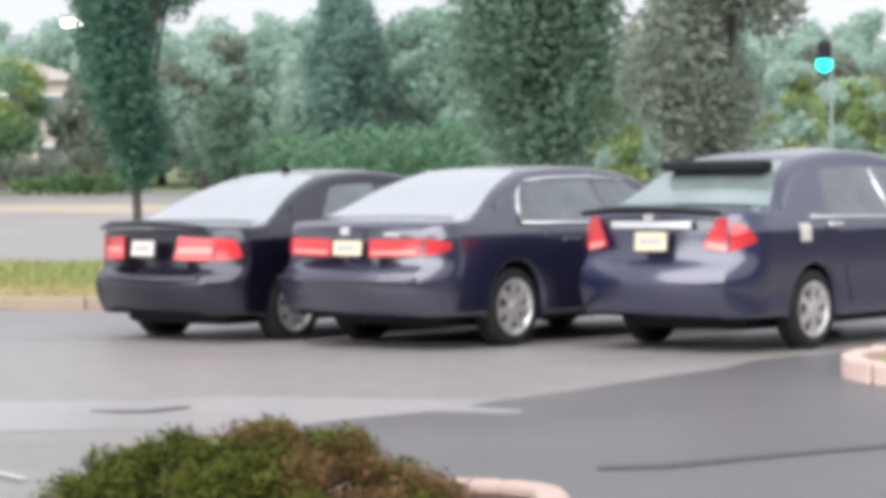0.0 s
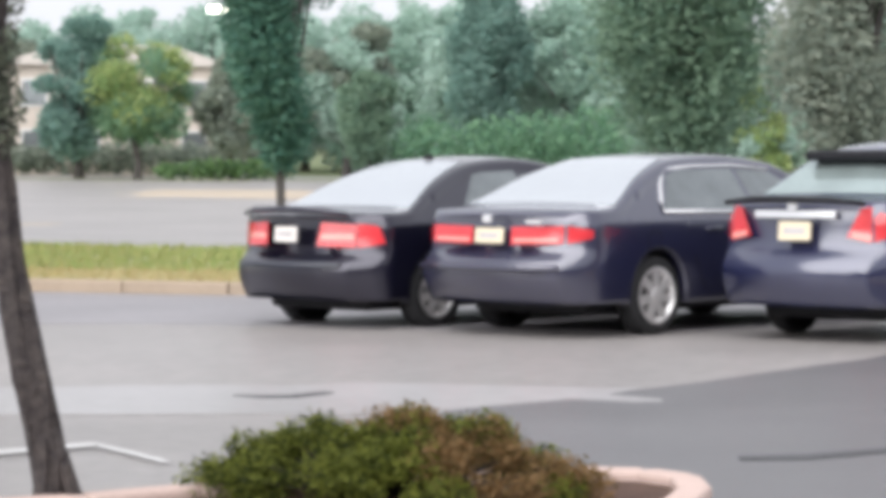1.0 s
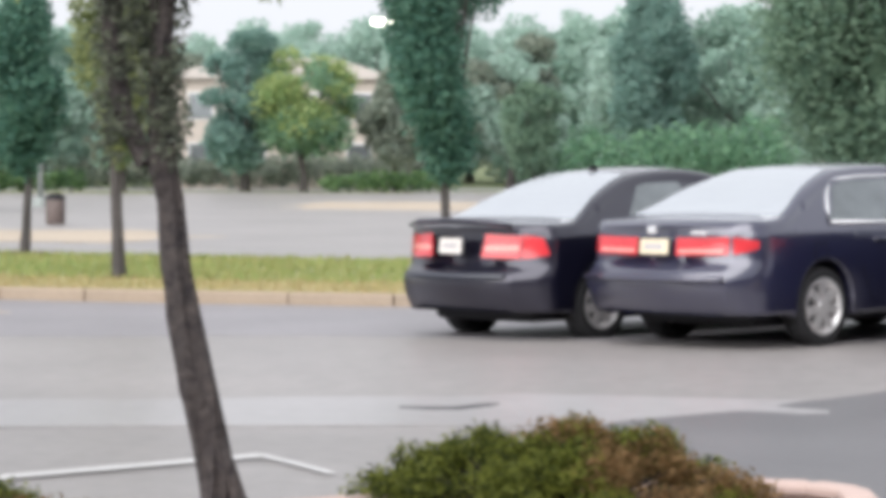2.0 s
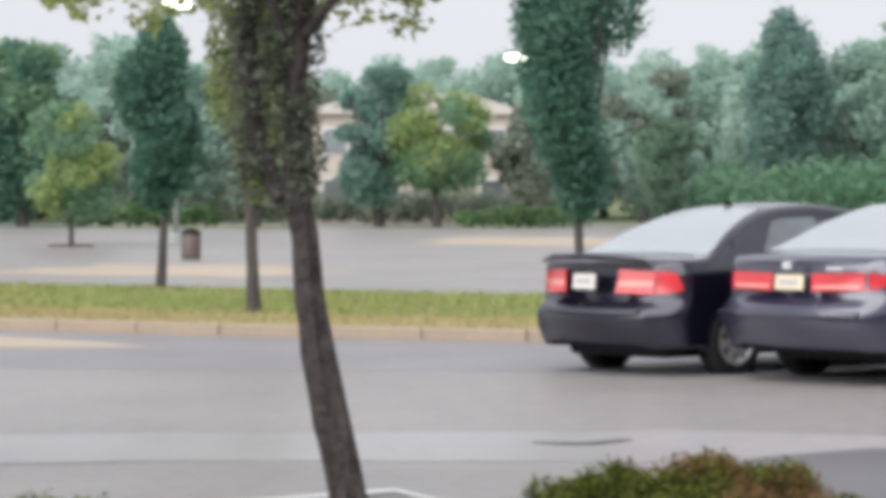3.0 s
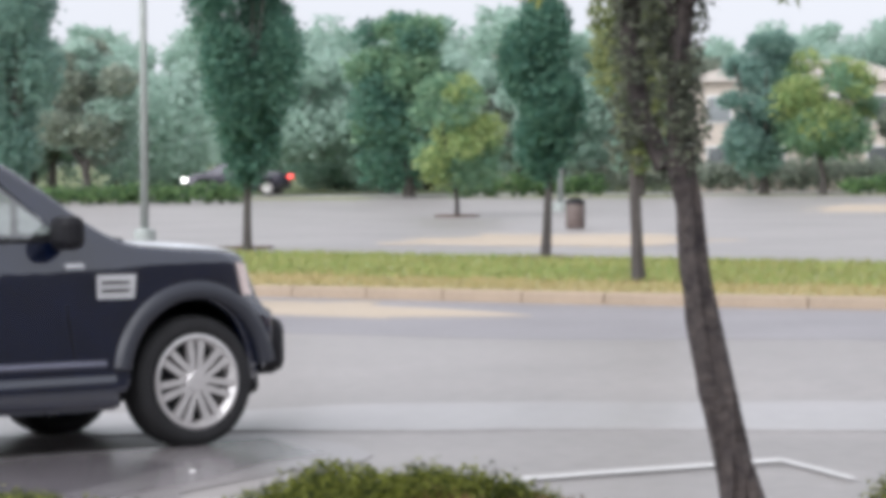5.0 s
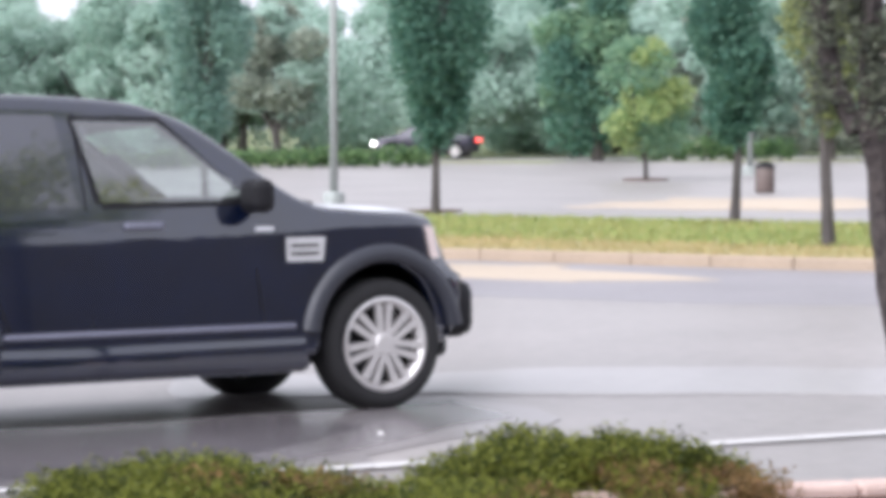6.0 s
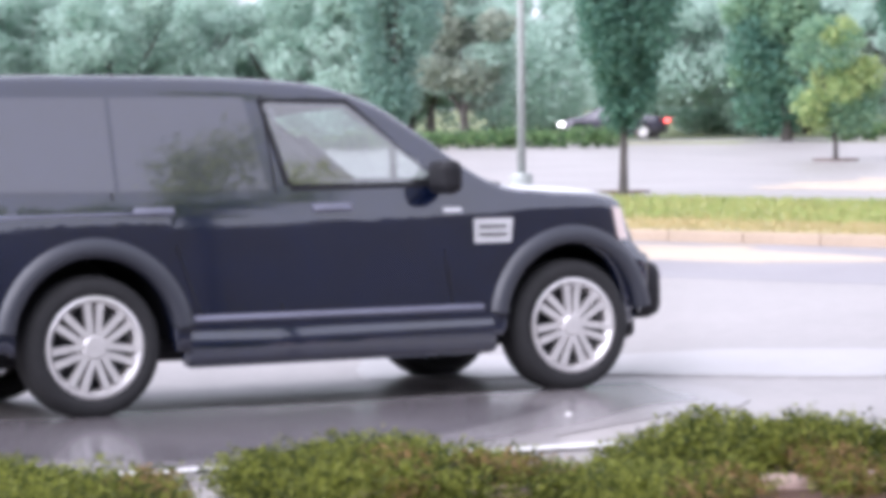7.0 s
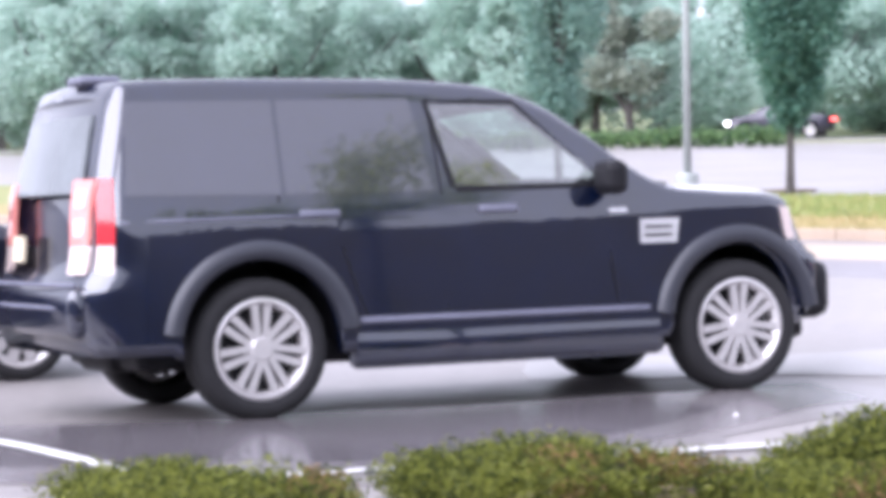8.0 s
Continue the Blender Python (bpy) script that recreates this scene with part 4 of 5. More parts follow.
# Wet rings that darken inward, so the car's soft shade is in the colours too.
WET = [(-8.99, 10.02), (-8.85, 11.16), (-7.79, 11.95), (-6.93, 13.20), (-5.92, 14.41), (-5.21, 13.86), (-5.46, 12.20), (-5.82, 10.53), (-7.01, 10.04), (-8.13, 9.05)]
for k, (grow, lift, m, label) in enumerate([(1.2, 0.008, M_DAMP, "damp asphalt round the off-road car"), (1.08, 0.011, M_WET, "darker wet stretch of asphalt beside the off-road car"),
                                            (0.78, 0.014, M_WET_SHADE, "wet asphalt by the off-road car, its shade in the dark colour")]):
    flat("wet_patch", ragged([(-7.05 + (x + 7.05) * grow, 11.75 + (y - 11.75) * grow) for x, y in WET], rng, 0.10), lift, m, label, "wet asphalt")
flat("warm_patch", ragged([(-15.5, 29.4), (-12, 28.4), (-9.6, 27.6), (-8.2, 28.2), (-9.5, 29.6), (-11.0, 30.6), (-15.5, 32.0)], rng, 0.2), 0.012, M_WARM, "sandy warm-coloured patch of the lane", "sand patch")
flat("tar_seam", [(0.76, 14.03), (1.12, 14.10), (1.85, 14.76), (2.45, 15.22), (3.4, 15.9), (3.4, 16.04), (2.45, 15.38), (1.85, 14.92), (1.12, 14.34), (0.76, 14.2)], 0.020, M_SEAL, "dark tar seam in the asphalt", "tar seam")
flat("tar_seam", [(-2.31, 17.30), (-2.1, 17.20), (-1.9, 17.22), (-1.68, 17.52), (-1.75, 17.56), (-1.95, 17.34), (-2.1, 17.32)], 0.020, M_SEAL, "curved dark tar seam in the asphalt", "tar seam")
# Two paler, warm-toned patches on the far lot.
flat("warm_patch", ragged([(-19.5, 57), (-13.5, 55), (-12.2, 60), (-15, 63.5), (-19, 63)], rng, 0.3), 0.01, M_WARM, "paler warm-coloured patch of the lot", "sand patch")
flat("warm_patch", ragged([(-14.5, 84), (-9, 82), (-8, 90), (-11, 94), (-15, 92)], rng, 0.3), 0.01, M_WARM, "paler warm-coloured patch of the lot", "sand patch")


FAR = [(-90, 88.1), (-40, 102.1), (-19, 108.0), (40, 124.5)]
flat("far_verge", [(x, y - 0.5) for x, y in FAR] + [(x, y + 7.0) for x, y in FAR[::-1]], -0.06, M_LAWN, "pale dry grass verge beyond the lot", "verge")
flat("far_road", [(x, y + 6.0) for x, y in FAR] + [(x, y + 11.5) for x, y in FAR[::-1]], -0.03, M_PALE, "pale road beyond the lot", "road")


def stripe(pts, w=0.1):
    v, f = [], []
    for i, (x, y) in enumerate(pts):
        a, b = Vector(pts[max(i - 1, 0)]), Vector(pts[min(i + 1, len(pts) - 1)])
        d = (b - a).normalized()
        v += [(x + k * d.y * w / 2, y - k * d.x * w / 2, ground_z(x, y) + 0.022) for k in (-1, 1)]
    f = [(2 * i, 2 * i + 1, 2 * i + 3, 2 * i + 2) for i in range(len(pts) - 1)]
    tagged(part("painted_line", v, f, M_LINE), "worn white painted line on the asphalt", "road marking", "painted lines", "structure")


stripe([(-6.5, 9.85), (-5.0, 11.65), (-3.45, 13.45), (-2.64, 14.35)])
stripe([(-2.64, 14.30), (-2.40, 13.95), (-2.15, 13.55)], 0.05)
stripe([(-8.5, 10.6), (-8.1, 10.42), (-7.63, 10.16), (-7.2, 9.92), (-6.8, 9.6)])

# the grass strip between the lane and the far lot
STRIP = [(-60, 42), (-20, 33.6), (-12.1, 32.0), (-7.8, 30.95), (-4.1, 30.4), (1, 30.3), (9, 31.5), (9, 40), (-7, 43.2), (-12.3, 45.0), (-19, 47.4), (-60, 60)]
flat("grass_strip", STRIP, 0.12, M_LAWN, "dry patchy lawn strip with a kerb", "lawn", 0.14)
flat("dry_verge", [(-60, 42.2), (-20, 33.8), (-12.1, 32.2), (-7.8, 31.1), (-4.1, 30.55), (1, 30.45), (9, 31.6), (9, 33.6), (1, 33.4), (-4.1, 33.8), (-8.5, 34.6), (-14, 36.5), (-20, 38.0), (-60, 47)], 0.124, M_DRYGRASS, "tan dry grass verge behind the kerb", "verge")
kerb_run("kerb", STRIP[:7], 0.18, 0.15, M_KERB, "weathered warm grey concrete kerb of the lawn strip")


def inside(p, poly):
    x, y, hit = p[0], p[1], False
    for (ax, ay), (bx, by) in zip(poly, poly[1:] + poly[:1]):
        if (ay > y) != (by > y) and x < (bx - ax) * (y - ay) / (by - ay) + ax:
            hit = not hit
    return hit


def tufts(name, poly, count, size, z, seed, label, material):
    g = np.random.default_rng(seed)
    lo, hi = np.min(poly, 0), np.max(poly, 0)
    p = [q for q in lo + (hi - lo) * g.random((count * 3, 2)) if inside(q, poly)][:count]
    v, f = [], []
    for x, y in p:
        a, h, w = g.random() * 6.28, size * (0.5 + g.random()), size * 0.35
        lean = (g.random(2) - 0.5) * size
        dx, dy, i = math.cos(a) * w, math.sin(a) * w, len(v)
        v += [(x - dx, y - dy, z), (x + dx, y + dy, z), (x + lean[0], y + lean[1], z + h)]
        f.append((i, i + 1, i + 2))
    ob = new(name)
    tagged(ob, label, "grass", kind="stuff")
    leaf_part("blades", v, f, material, ob)


tufts("grass", [(-26, 39.0), (-14, 36.0), (-8.5, 34.2), (-4.1, 33.4), (0, 33.0), (0, 41.2), (-7, 43), (-12.3, 44.8), (-19, 47.2), (-26, 49.3)], 24000, 0.07, 0.11, 5, "short yellow-green grass on the strip", M_GRASS)
tufts("dry_grass", [(-26, 35.1), (-12.1, 32.3), (-7.8, 31.2), (-4.1, 30.65), (0, 30.6), (0, 33.4), (-4.1, 33.9), (-8.5, 34.7), (-14, 36.6), (-26, 39.6)], 12000, 0.05, 0.115, 6, "short tan dry grass by the kerb", M_DRYGRASS)

for k, (x, y, r) in enumerate([(-12.11, 44.15, 0.55), (-19.7, 49.4, 0.6), (-4.95, 42.7, 0.55), (-8.31, 34.67, 0.2)]):
    ring = [(x + r * (1 + 0.15 * rng.normal()) * math.cos(a), y + r * (1 + 0.15 * rng.normal()) * math.sin(a)) for a in [6.283 * j / 14 for j in range(14)]]
    flat("mulch_ring", ring, 0.14, M_MULCH, "dark mulch ring round a young tree", "mulch", 0.04)
flat("mulch_ring", [(-24.4 + 0.7 * math.cos(a), 78.3 + 0.7 * math.sin(a)) for a in [6.283 * j / 14 for j in range(14)]], 0.05, M_MULCH, "dark mulch ring round a small tree", "mulch", 0.06)

# ---- the planter near the camera ----
PLANTER = [(-7.8, 6.0), (-4.8, 9.1), (-2.12, 11.17), (-1.72, 11.55), (-0.81, 12.15), (-0.05, 12.42), (0.24, 12.40), (0.42, 12.2), (0.45, 11.8), (0.34, 11.2), (0.0, 9.0), (-2.7, 4.1)]
flat("planter_bed", PLANTER, 0.10, M_MULCH, "dark mulch bed of the planter", "planter bed", 0.12)
kerb_run("planter_kerb", PLANTER[1:11], 0.15, 0.15, M_PLANTER, "pinkish concrete kerb round the planter", 0.5)
ISLAND = [(3.65 + 0.65 * math.cos(a), 20.3 + 0.65 * math.sin(a)) for a in [math.radians(127 + 180 * k / 8) for k in range(9)]]
ISLAND = [(0.94 * x, 0.94 * y) for x, y in [(8.5, 24.9)] + ISLAND + [(9.3, 23.7)]]
flat("island_bed", ISLAND, 0.10, M_LAWN, "small kerbed island beside the parked cars", "island", 0.12)
kerb_run("island_kerb", ISLAND, 0.16, 0.16, M_PLANTER, "pinkish concrete kerb of the island", 0.6)


# ---- plants ----
def bark_tube(points, radii, sides=12, rough=0.1, seed=1):
    g = np.random.default_rng(seed)
    v, f = tube(points, radii, sides)
    return [Vector(q) + Vector(g.normal(size=3)) * rough * radii[min(i // sides, len(radii) - 1)] for i, q in enumerate(v)], f


def limbs(rng, base, top_z, spread, count, r):
    out = []
    for k in range(count):
        a = 6.28 * (k + rng.random()) / count
        z0 = base[2] + (top_z - base[2]) * 0.4 * rng.random()
        p = Vector((base[0], base[1], z0))
        reach = spread * (0.5 + 0.5 * rng.random())
        z1 = z0 + (top_z - z0) * (0.5 + 0.4 * rng.random())
        q = Vector((base[0] + reach * math.cos(a), base[1] + reach * math.sin(a), z1))
        mid = p.lerp(q, 0.5) + Vector((0, 0, -0.1 * (z1 - z0)))
        out.append(tube([p, mid, q], [r * 0.6, r * 0.4, r * 0.12], 6))
    return out


def column_tree(name, label, x, y, width, clear, height, trunk, material, seed, count=6000, size=0.09, group="", z0=0.12, egg=0.42):
    """A young tree with a clear stem and an egg-shaped upright crown."""
    rng = np.random.default_rng(seed)
    t = thing(name, label, "tree", pose(x, y, z0 if y < 60 else ground_z(x, y) - 0.02), group)
    w = width / 2
    bend = rng.normal(size=2) * 0.02
    stem = [(bend[0] * k, bend[1] * k, clear * 1.5 * k / 5) for k in range(6)]
    v, f = join(bark_tube(stem, [trunk * 1.35, trunk * 1.02, trunk, trunk * 0.95, trunk * 0.85, trunk * 0.7], 10, 0.08, seed),
                *limbs(rng, (0, 0, clear), height * 0.85, w * 0.5, 9, trunk))
    part("trunk", v, f, M_BARK2, t)
    blobs, n = [], 26
    for k in range(n):
        s = (k + 0.5) / n
        z = clear + (height - clear) * s
        prof = (min(1.0, s / egg) ** 0.7) * (1 - max(0, (s - egg) / (1 - egg)) ** 2.2) ** 0.5
        r = w * (0.30 + 0.22 * rng.random())
        a, d = rng.random() * 6.28, max(0.0, w * prof - r * 0.8) * (0.4 + 0.6 * rng.random() ** 0.5)
        rr = max(0.12 * w, min(r, w * prof))
        blobs.append(((d * math.cos(a), d * math.sin(a), z), (rr, rr, rr * 1.5)))
    v, f = leaves(rng, blobs, int(count * 1.35), size, shell=0.36)
    leaf_part("crown", v, f, material, t)
    return t


def broad_tree(name, label, x, y, width, height, low, material, seed, count=4000, size=0.22, trunk=0.16, group="", second=None):
    """A spreading tree with an uneven crown of clumps."""
    rng = np.random.default_rng(seed)
    t = thing(name, label, "tree", pose(x, y, ground_z(x, y) - 0.05), group)
    w = width / 2
    stem = [(rng.normal() * 0.03 * k, rng.normal() * 0.03 * k, (low + 0.3 * (height - low)) * k / 4) for k in range(5)]
    v, f = join(bark_tube(stem, [trunk * 1.4, trunk, trunk * 0.9, trunk * 0.8, trunk * 0.6], 9, 0.1, seed), *limbs(rng, stem[2], height * 0.85, w * 0.8, 8, trunk))
    part("trunk", v, f, M_BARK2, t)
    blobs = []
    for k in range(30):
        s = rng.random()
        z = low + (height - low) * (0.12 + 0.80 * s)
        r = w * (0.26 + 0.24 * rng.random()) * (1.1 - 0.5 * s)
        a, d = rng.random() * 6.28, (w - r) * rng.random() ** 0.5 * math.sin(math.pi * (0.18 + 0.68 * s)) ** 0.6
        blobs.append(((d * math.cos(a), d * math.sin(a), min(z, height - r * 0.7)), (r, r, r * 0.75)))
    if second:
        v, f = leaves(rng, blobs[::2], count // 2, size, shell=0.28)
        leaf_part("crown", v, f, material, t)
        v, f = leaves(rng, blobs[1::2], count // 2, size, shell=0.28)
        leaf_part("crown", v, f, second, t)
    else:
        v, f = leaves(rng, blobs, count, size, shell=0.28)
        leaf_part("crown", v, f, material, t)
    return t


def hedge(label, pts, width, height, material, seed, size=0.12, density=260, name="hedge", category="hedge", group=""):
    rng = np.random.default_rng(seed)
    x0, y0 = pts[0]
    t = thing(name, label, category, pose(x0, y0, ground_z(x0, y0)), group)
    blobs, stems = [], []
    for (ax, ay), (bx, by) in zip(pts, pts[1:]):
        ln = math.hypot(bx - ax, by - ay)
        k = max(2, int(ln / (width * 0.55)))
        for i in range(k):
            s = (i + 0.5) / k
            px, py = ax + (bx - ax) * s + rng.normal() * width * 0.06, ay + (by - ay) * s + rng.normal() * width * 0.06
            h = height * (0.8 + 0.3 * rng.random())
            zz = ground_z(px, py) - ground_z(x0, y0)
            blobs.append(((px - x0, py - y0, zz + h * 0.5), (width * 0.5, width * 0.5, h * 0.5)))
            stems.append(tube([(px - x0, py - y0, zz - 0.05), (px - x0 + 0.05, py - y0, zz + h * 0.6)], [0.03, 0.015], 5))
    tagged(part("woody_base", *join(*stems), M_BARK2, t), kind="stuff")
    v, f = leaves(rng, blobs, int(density * len(blobs)), size, shell=0.35)
    leaf_part("foliage", v, f, material, t)
    return t


def leaning_tree():
    t = thing("leaning_tree", "young tree with a leaning dark bark trunk in the planter", "tree", pose(-2.46 * 0.92, 12.17 * 0.92, 0.198) @ Matrix.Scale(0.92, 4))
    rng = np.random.default_rng(11)
    ox, oz = 2.46, -0.08
    line = [(-2.45, -0.10, 0.125), (-2.47, 0.14, 0.10), (-2.51, 0.32, 0.098), (-2.568, 0.554, 0.092), (-2.632, 0.891, 0.080), (-2.66, 1.125, 0.073), (-2.705, 1.41, 0.066),
            (-2.735, 1.566, 0.064), (-2.745, 1.85, 0.06), (-2.74, 2.06, 0.057), (-2.715, 2.35, 0.053), (-2.695, 2.6, 0.055), (-2.66, 3.1, 0.045), (-2.65, 3.7, 0.03)]
    v, f = bark_tube([(x + ox + 0.012, rng.normal() * 0.008, z + oz) for x, z, r in line], [r * 0.9 for x, z, r in line], 14, 0.13, 3)
    stake = tube([(0.15, -0.05, -0.15), (0.06, -0.04, 0.12), (-0.02, 0, 0.32)], [0.04, 0.035, 0.02], 8)
    fork = bark_tube([(-0.33, 0, 1.50), (-0.45, 0.02, 1.75), (-0.50, 0.03, 2.1), (-0.48, 0.05, 2.6), (-0.55, 0.1, 3.2)], [0.05, 0.045, 0.042, 0.036, 0.02], 10, 0.1, 4)
    arms = []
    for k in range(14):
        a = 6.28 * k / 14 + rng.random() * 0.4
        z0 = 2.1 + rng.random() * 0.9
        reach = 0.6 + rng.random() * 0.8
        p, q = Vector((-0.25, 0, z0)), Vector((-0.25 + reach * math.cos(a), reach * math.sin(a), z0 + 0.45 + rng.random() * 0.8))
        arms.append(tube([p, p.lerp(q, 0.5) + Vector((0, 0, 0.12)), q], [0.028, 0.018, 0.006], 6))
    part("trunk", *join((v, f), stake, fork, *arms), M_BARK, t)
    shoots = [((-0.275 + rng.normal() * 0.035, rng.normal() * 0.04, z), (0.11, 0.11, 0.14)) for z in np.arange(1.5, 2.7, 0.07)]
    shoots += [((-0.48 + rng.normal() * 0.03, rng.normal() * 0.04, z), (0.10, 0.10, 0.13)) for z in np.arange(1.6, 2.7, 0.09)]
    v, f = leaves(rng, shoots, 5200, 0.020)
    leaf_part("trunk_foliage", v, f, L_SHOOT, t, "grey-green leafy shoots on the trunk")
    blobs = []
    for k in range(44):
        a, d, z = rng.random() * 6.28, 1.35 * rng.random() ** 0.6, 2.85 + 0.95 * rng.random()
        r = 0.20 + 0.18 * rng.random()
        blobs.append(((-0.25 + d * math.cos(a), d * math.sin(a), z + 0.12 * d), (r, r, r * 0.8)))
    blobs += [((-0.25 + dx, dy, z), (0.16, 0.16, 0.13)) for dx, dy, z in [(-1.15, 0.2, 2.50), (-1.0, -0.2, 2.42), (-0.55, 0.1, 2.46), (0.2, 0.0, 2.40), (0.35, 0.2, 2.5), (0.7, -0.1, 2.52), (-0.2, 0.1, 2.35)]]
    blobs += [((-0.62 + 0.28 * rng.normal(), 0.2 * rng.normal(), 2.36 + 0.4 * rng.random()), (0.13, 0.13, 0.11)) for k in range(9)]
    blobs += [((0.02 + 0.18 * rng.normal(), 0.2 * rng.normal(), 2.34 + 0.3 * rng.random()), (0.13, 0.13, 0.11)) for k in range(8)]
    blobs += [((-1.36 + 0.15 * rng.normal(), 0.2 * rng.normal(), 2.46 + 0.2 * rng.random()), (0.11, 0.11, 0.09)) for k in range(6)]
    blobs += [((0.42 + 0.15 * rng.normal(), 0.2 * rng.normal(), 2.5 + 0.15 * rng.random()), (0.11, 0.11, 0.09)) for k in range(5)]
    v, f = leaves(rng, blobs, 14000, 0.030)
    leaf_part("crown", v, f, L_NEAR, t, "yellow-green leaves")


def juniper(x, y, rx, ry, h, seed, green=1.0, label="low spreading green juniper bush in the planter", count=26000):
    rng = np.random.default_rng(seed)
    t = thing("juniper_bush", label, "bush", pose(x, y, 0.09), "planter bushes")
    stems, blobs = [], []
    for k in range(95):
        a, d = 6.28 * rng.random(), rng.random() ** 0.55
        px, py = rx * d * math.cos(a), ry * d * math.sin(a)
        hz = h * (1 - d**2.2 * 0.7) * (0.68 + 0.38 * rng.random())
        r = 0.065 + 0.085 * rng.random()
        blobs.append(((px, py, max(0.05, hz - r * 0.5)), (r * 1.2, r * 1.2, r * 0.85)))
        stems.append(tube([(px * 0.1, py * 0.1, -0.03), (px * 0.6, py * 0.6, hz * 0.45), (px, py, hz * 0.85)], [0.015, 0.01, 0.004], 5))
    tagged(part("woody_base", *join(*stems), M_BARK, t), kind="stuff")
    brown = [green < 1 and b[0][0] / rx + rng.normal() * 0.34 > 2 * green - 1 for b in blobs]
    lush, dry = [b for b, d in zip(blobs, brown) if not d], [b for b, d in zip(blobs, brown) if d]
    v, f = leaves(rng, lush, int(count * len(lush) / len(blobs)), 0.017, 0.3)
    leaf_part("foliage", v, f, L_BUSH, t)
    if dry:
        v, f = leaves(rng, dry, int(count * len(dry) / len(blobs)), 0.017, 0.3)
        leaf_part("dry_foliage", v, f, L_DRY, t, "brown dried foliage")


black_sedan()
navy_sedan()
blue_sedan()
off_roader()
neighbour_car()
far_car()
leaning_tree()
juniper(-0.85, 11.75, 0.90, 0.44, 0.37, 21, 0.68, "low juniper bush, half green and half dried brown", 42000)
juniper(-5.86, 8.59, 0.62, 0.45, 0.13, 22, 0.9, "low green juniper bush with brown tips")
juniper(-4.75, 9.49, 0.66, 0.5, 0.22, 23, 0.92, "low green juniper bush with brown tips")
juniper(-3.74, 9.64, 0.42, 0.28, 0.13, 25, 0.9, "small low juniper bush with brown tips", 9000)
juniper(-3.50, 10.44, 0.74, 0.5, 0.28, 24, 0.95, "low dark green juniper bush")

# trees of the lawn strip and the far lot
column_tree("pear_tree", "dense dark green upright tree on the lawn strip", -4.95, 42.7, 2.25, 1.25, 6.8, 0.075, L_DARK, 31, 18000, 0.061, "strip trees")
column_tree("pear_tree", "small dark green egg-shaped tree on the lawn strip", -12.2, 44.15, 1.7, 1.4, 4.3, 0.07, L_DARK, 32, 12000, 0.06, "strip trees")
column_tree("pear_tree", "dense dark green upright tree on the lawn strip", -18.42, 46.2, 2.43, 1.25, 6.75, 0.075, L_DARK, 33, 18000, 0.06, "strip trees")
column_tree("pear_tree", "grey-green upright tree on the lawn strip", -24.26, 48.5, 2.43, 1.25, 6.9, 0.075, L_SPRUCE, 34, 16000, 0.06, "strip trees")
column_tree("pear_tree", "thin-stemmed tree with mixed olive and yellow leaves near the kerb", -8.31, 34.67, 1.6, 1.45, 6.5, 0.075, L_OLIVE, 35, 10400, 0.054, "strip trees")
column_tree("tall_tree", "tall dark green dense tree behind the parked cars", 2.25, 70.0, 5.4, 1.6, 9.0, 0.16, L_TALL, 36, 24000, 0.10, "lot trees", egg=0.35)
column_tree("tall_tree", "tall grey-green tree behind the parked cars", 6.22, 65.7, 4.9, 1.6, 9.0, 0.16, L_GREY, 37, 22000, 0.10, "lot trees", egg=0.35)
column_tree("conical_tree", "dark blue-green rounded tree at the lot's edge", -4.68, 114.9, 4.2, 0.8, 8.3, 0.18, L_SPRUCE, 38, 16000, 0.14, "edge trees", egg=0.4)
broad_tree("yellow_tree", "small yellow-green tree standing in the far lot", -24.4, 78.3, 3.5, 4.5, 0.9, L_YEL, 41, 9000, 0.09, 0.07, "lot trees", L_MID)
broad_tree("yellow_tree", "green and yellow tree at the far edge of the lot", -19.0, 112.0, 5.6, 6.2, 1.4, L_MID, 42, 12000, 0.13, 0.14, "edge trees", L_YEL)
broad_tree("dark_tree", "large dark green tree at the lot's edge", -35.6, 107.6, 6.5, 8.0, 0.6, L_MID, 43, 16000, 0.15, 0.2, "edge trees", L_DARK)
broad_tree("dark_tree", "dark green tree at the lot's edge", -21.6, 112.6, 4.6, 7.4, 0.6, L_SPRUCE, 44, 12000, 0.14, 0.18, "edge trees")
broad_tree("small_tree", "small dark green tree beyond the lot", -8.84, 106.0, 3.4, 4.6, 0.6, L_TALL, 45, 8000, 0.12, 0.1, "edge trees")
hedge("tall rounded green hedge at the lot's edge", [(-7.5, 106), (-3, 107), (1.2, 107)], 3.2, 3.1, L_BOX, 51, 0.15, 1000)
hedge("low green hedge along the lot's edge", [(-56, 86), (-48, 91), (-38.5, 96)], 1.6, 0.8, L_HEDGE, 52, 0.12, 260)
hedge("low dark hedge along the lot's edge", [(-33, 105), (-30, 106.2), (-27.2, 107.2)], 1.5, 1.0, L_HEDGE, 53, 0.12, 260)
hedge("low dark shrubs by the lot's edge", [(-17.5, 109), (-13, 110)], 1.6, 0.9, L_HEDGE, 54, 0.12, 260)

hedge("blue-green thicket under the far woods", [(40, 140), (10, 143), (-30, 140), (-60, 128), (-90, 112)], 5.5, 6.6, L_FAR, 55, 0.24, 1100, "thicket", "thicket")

hedge("grey-green shrubs along the house", [(-31, 118.2), (-24, 119.8), (-14.5, 121.2)], 1.8, 1.5, L_GREY, 56, 0.14, 420)
broad_tree("garden_tree", "blue-green tree in front of the house", -26.3, 110.2, 3.0, 5.0, 0.9, L_BLUE, 57, 9000, 0.14, 0.12, "edge trees")
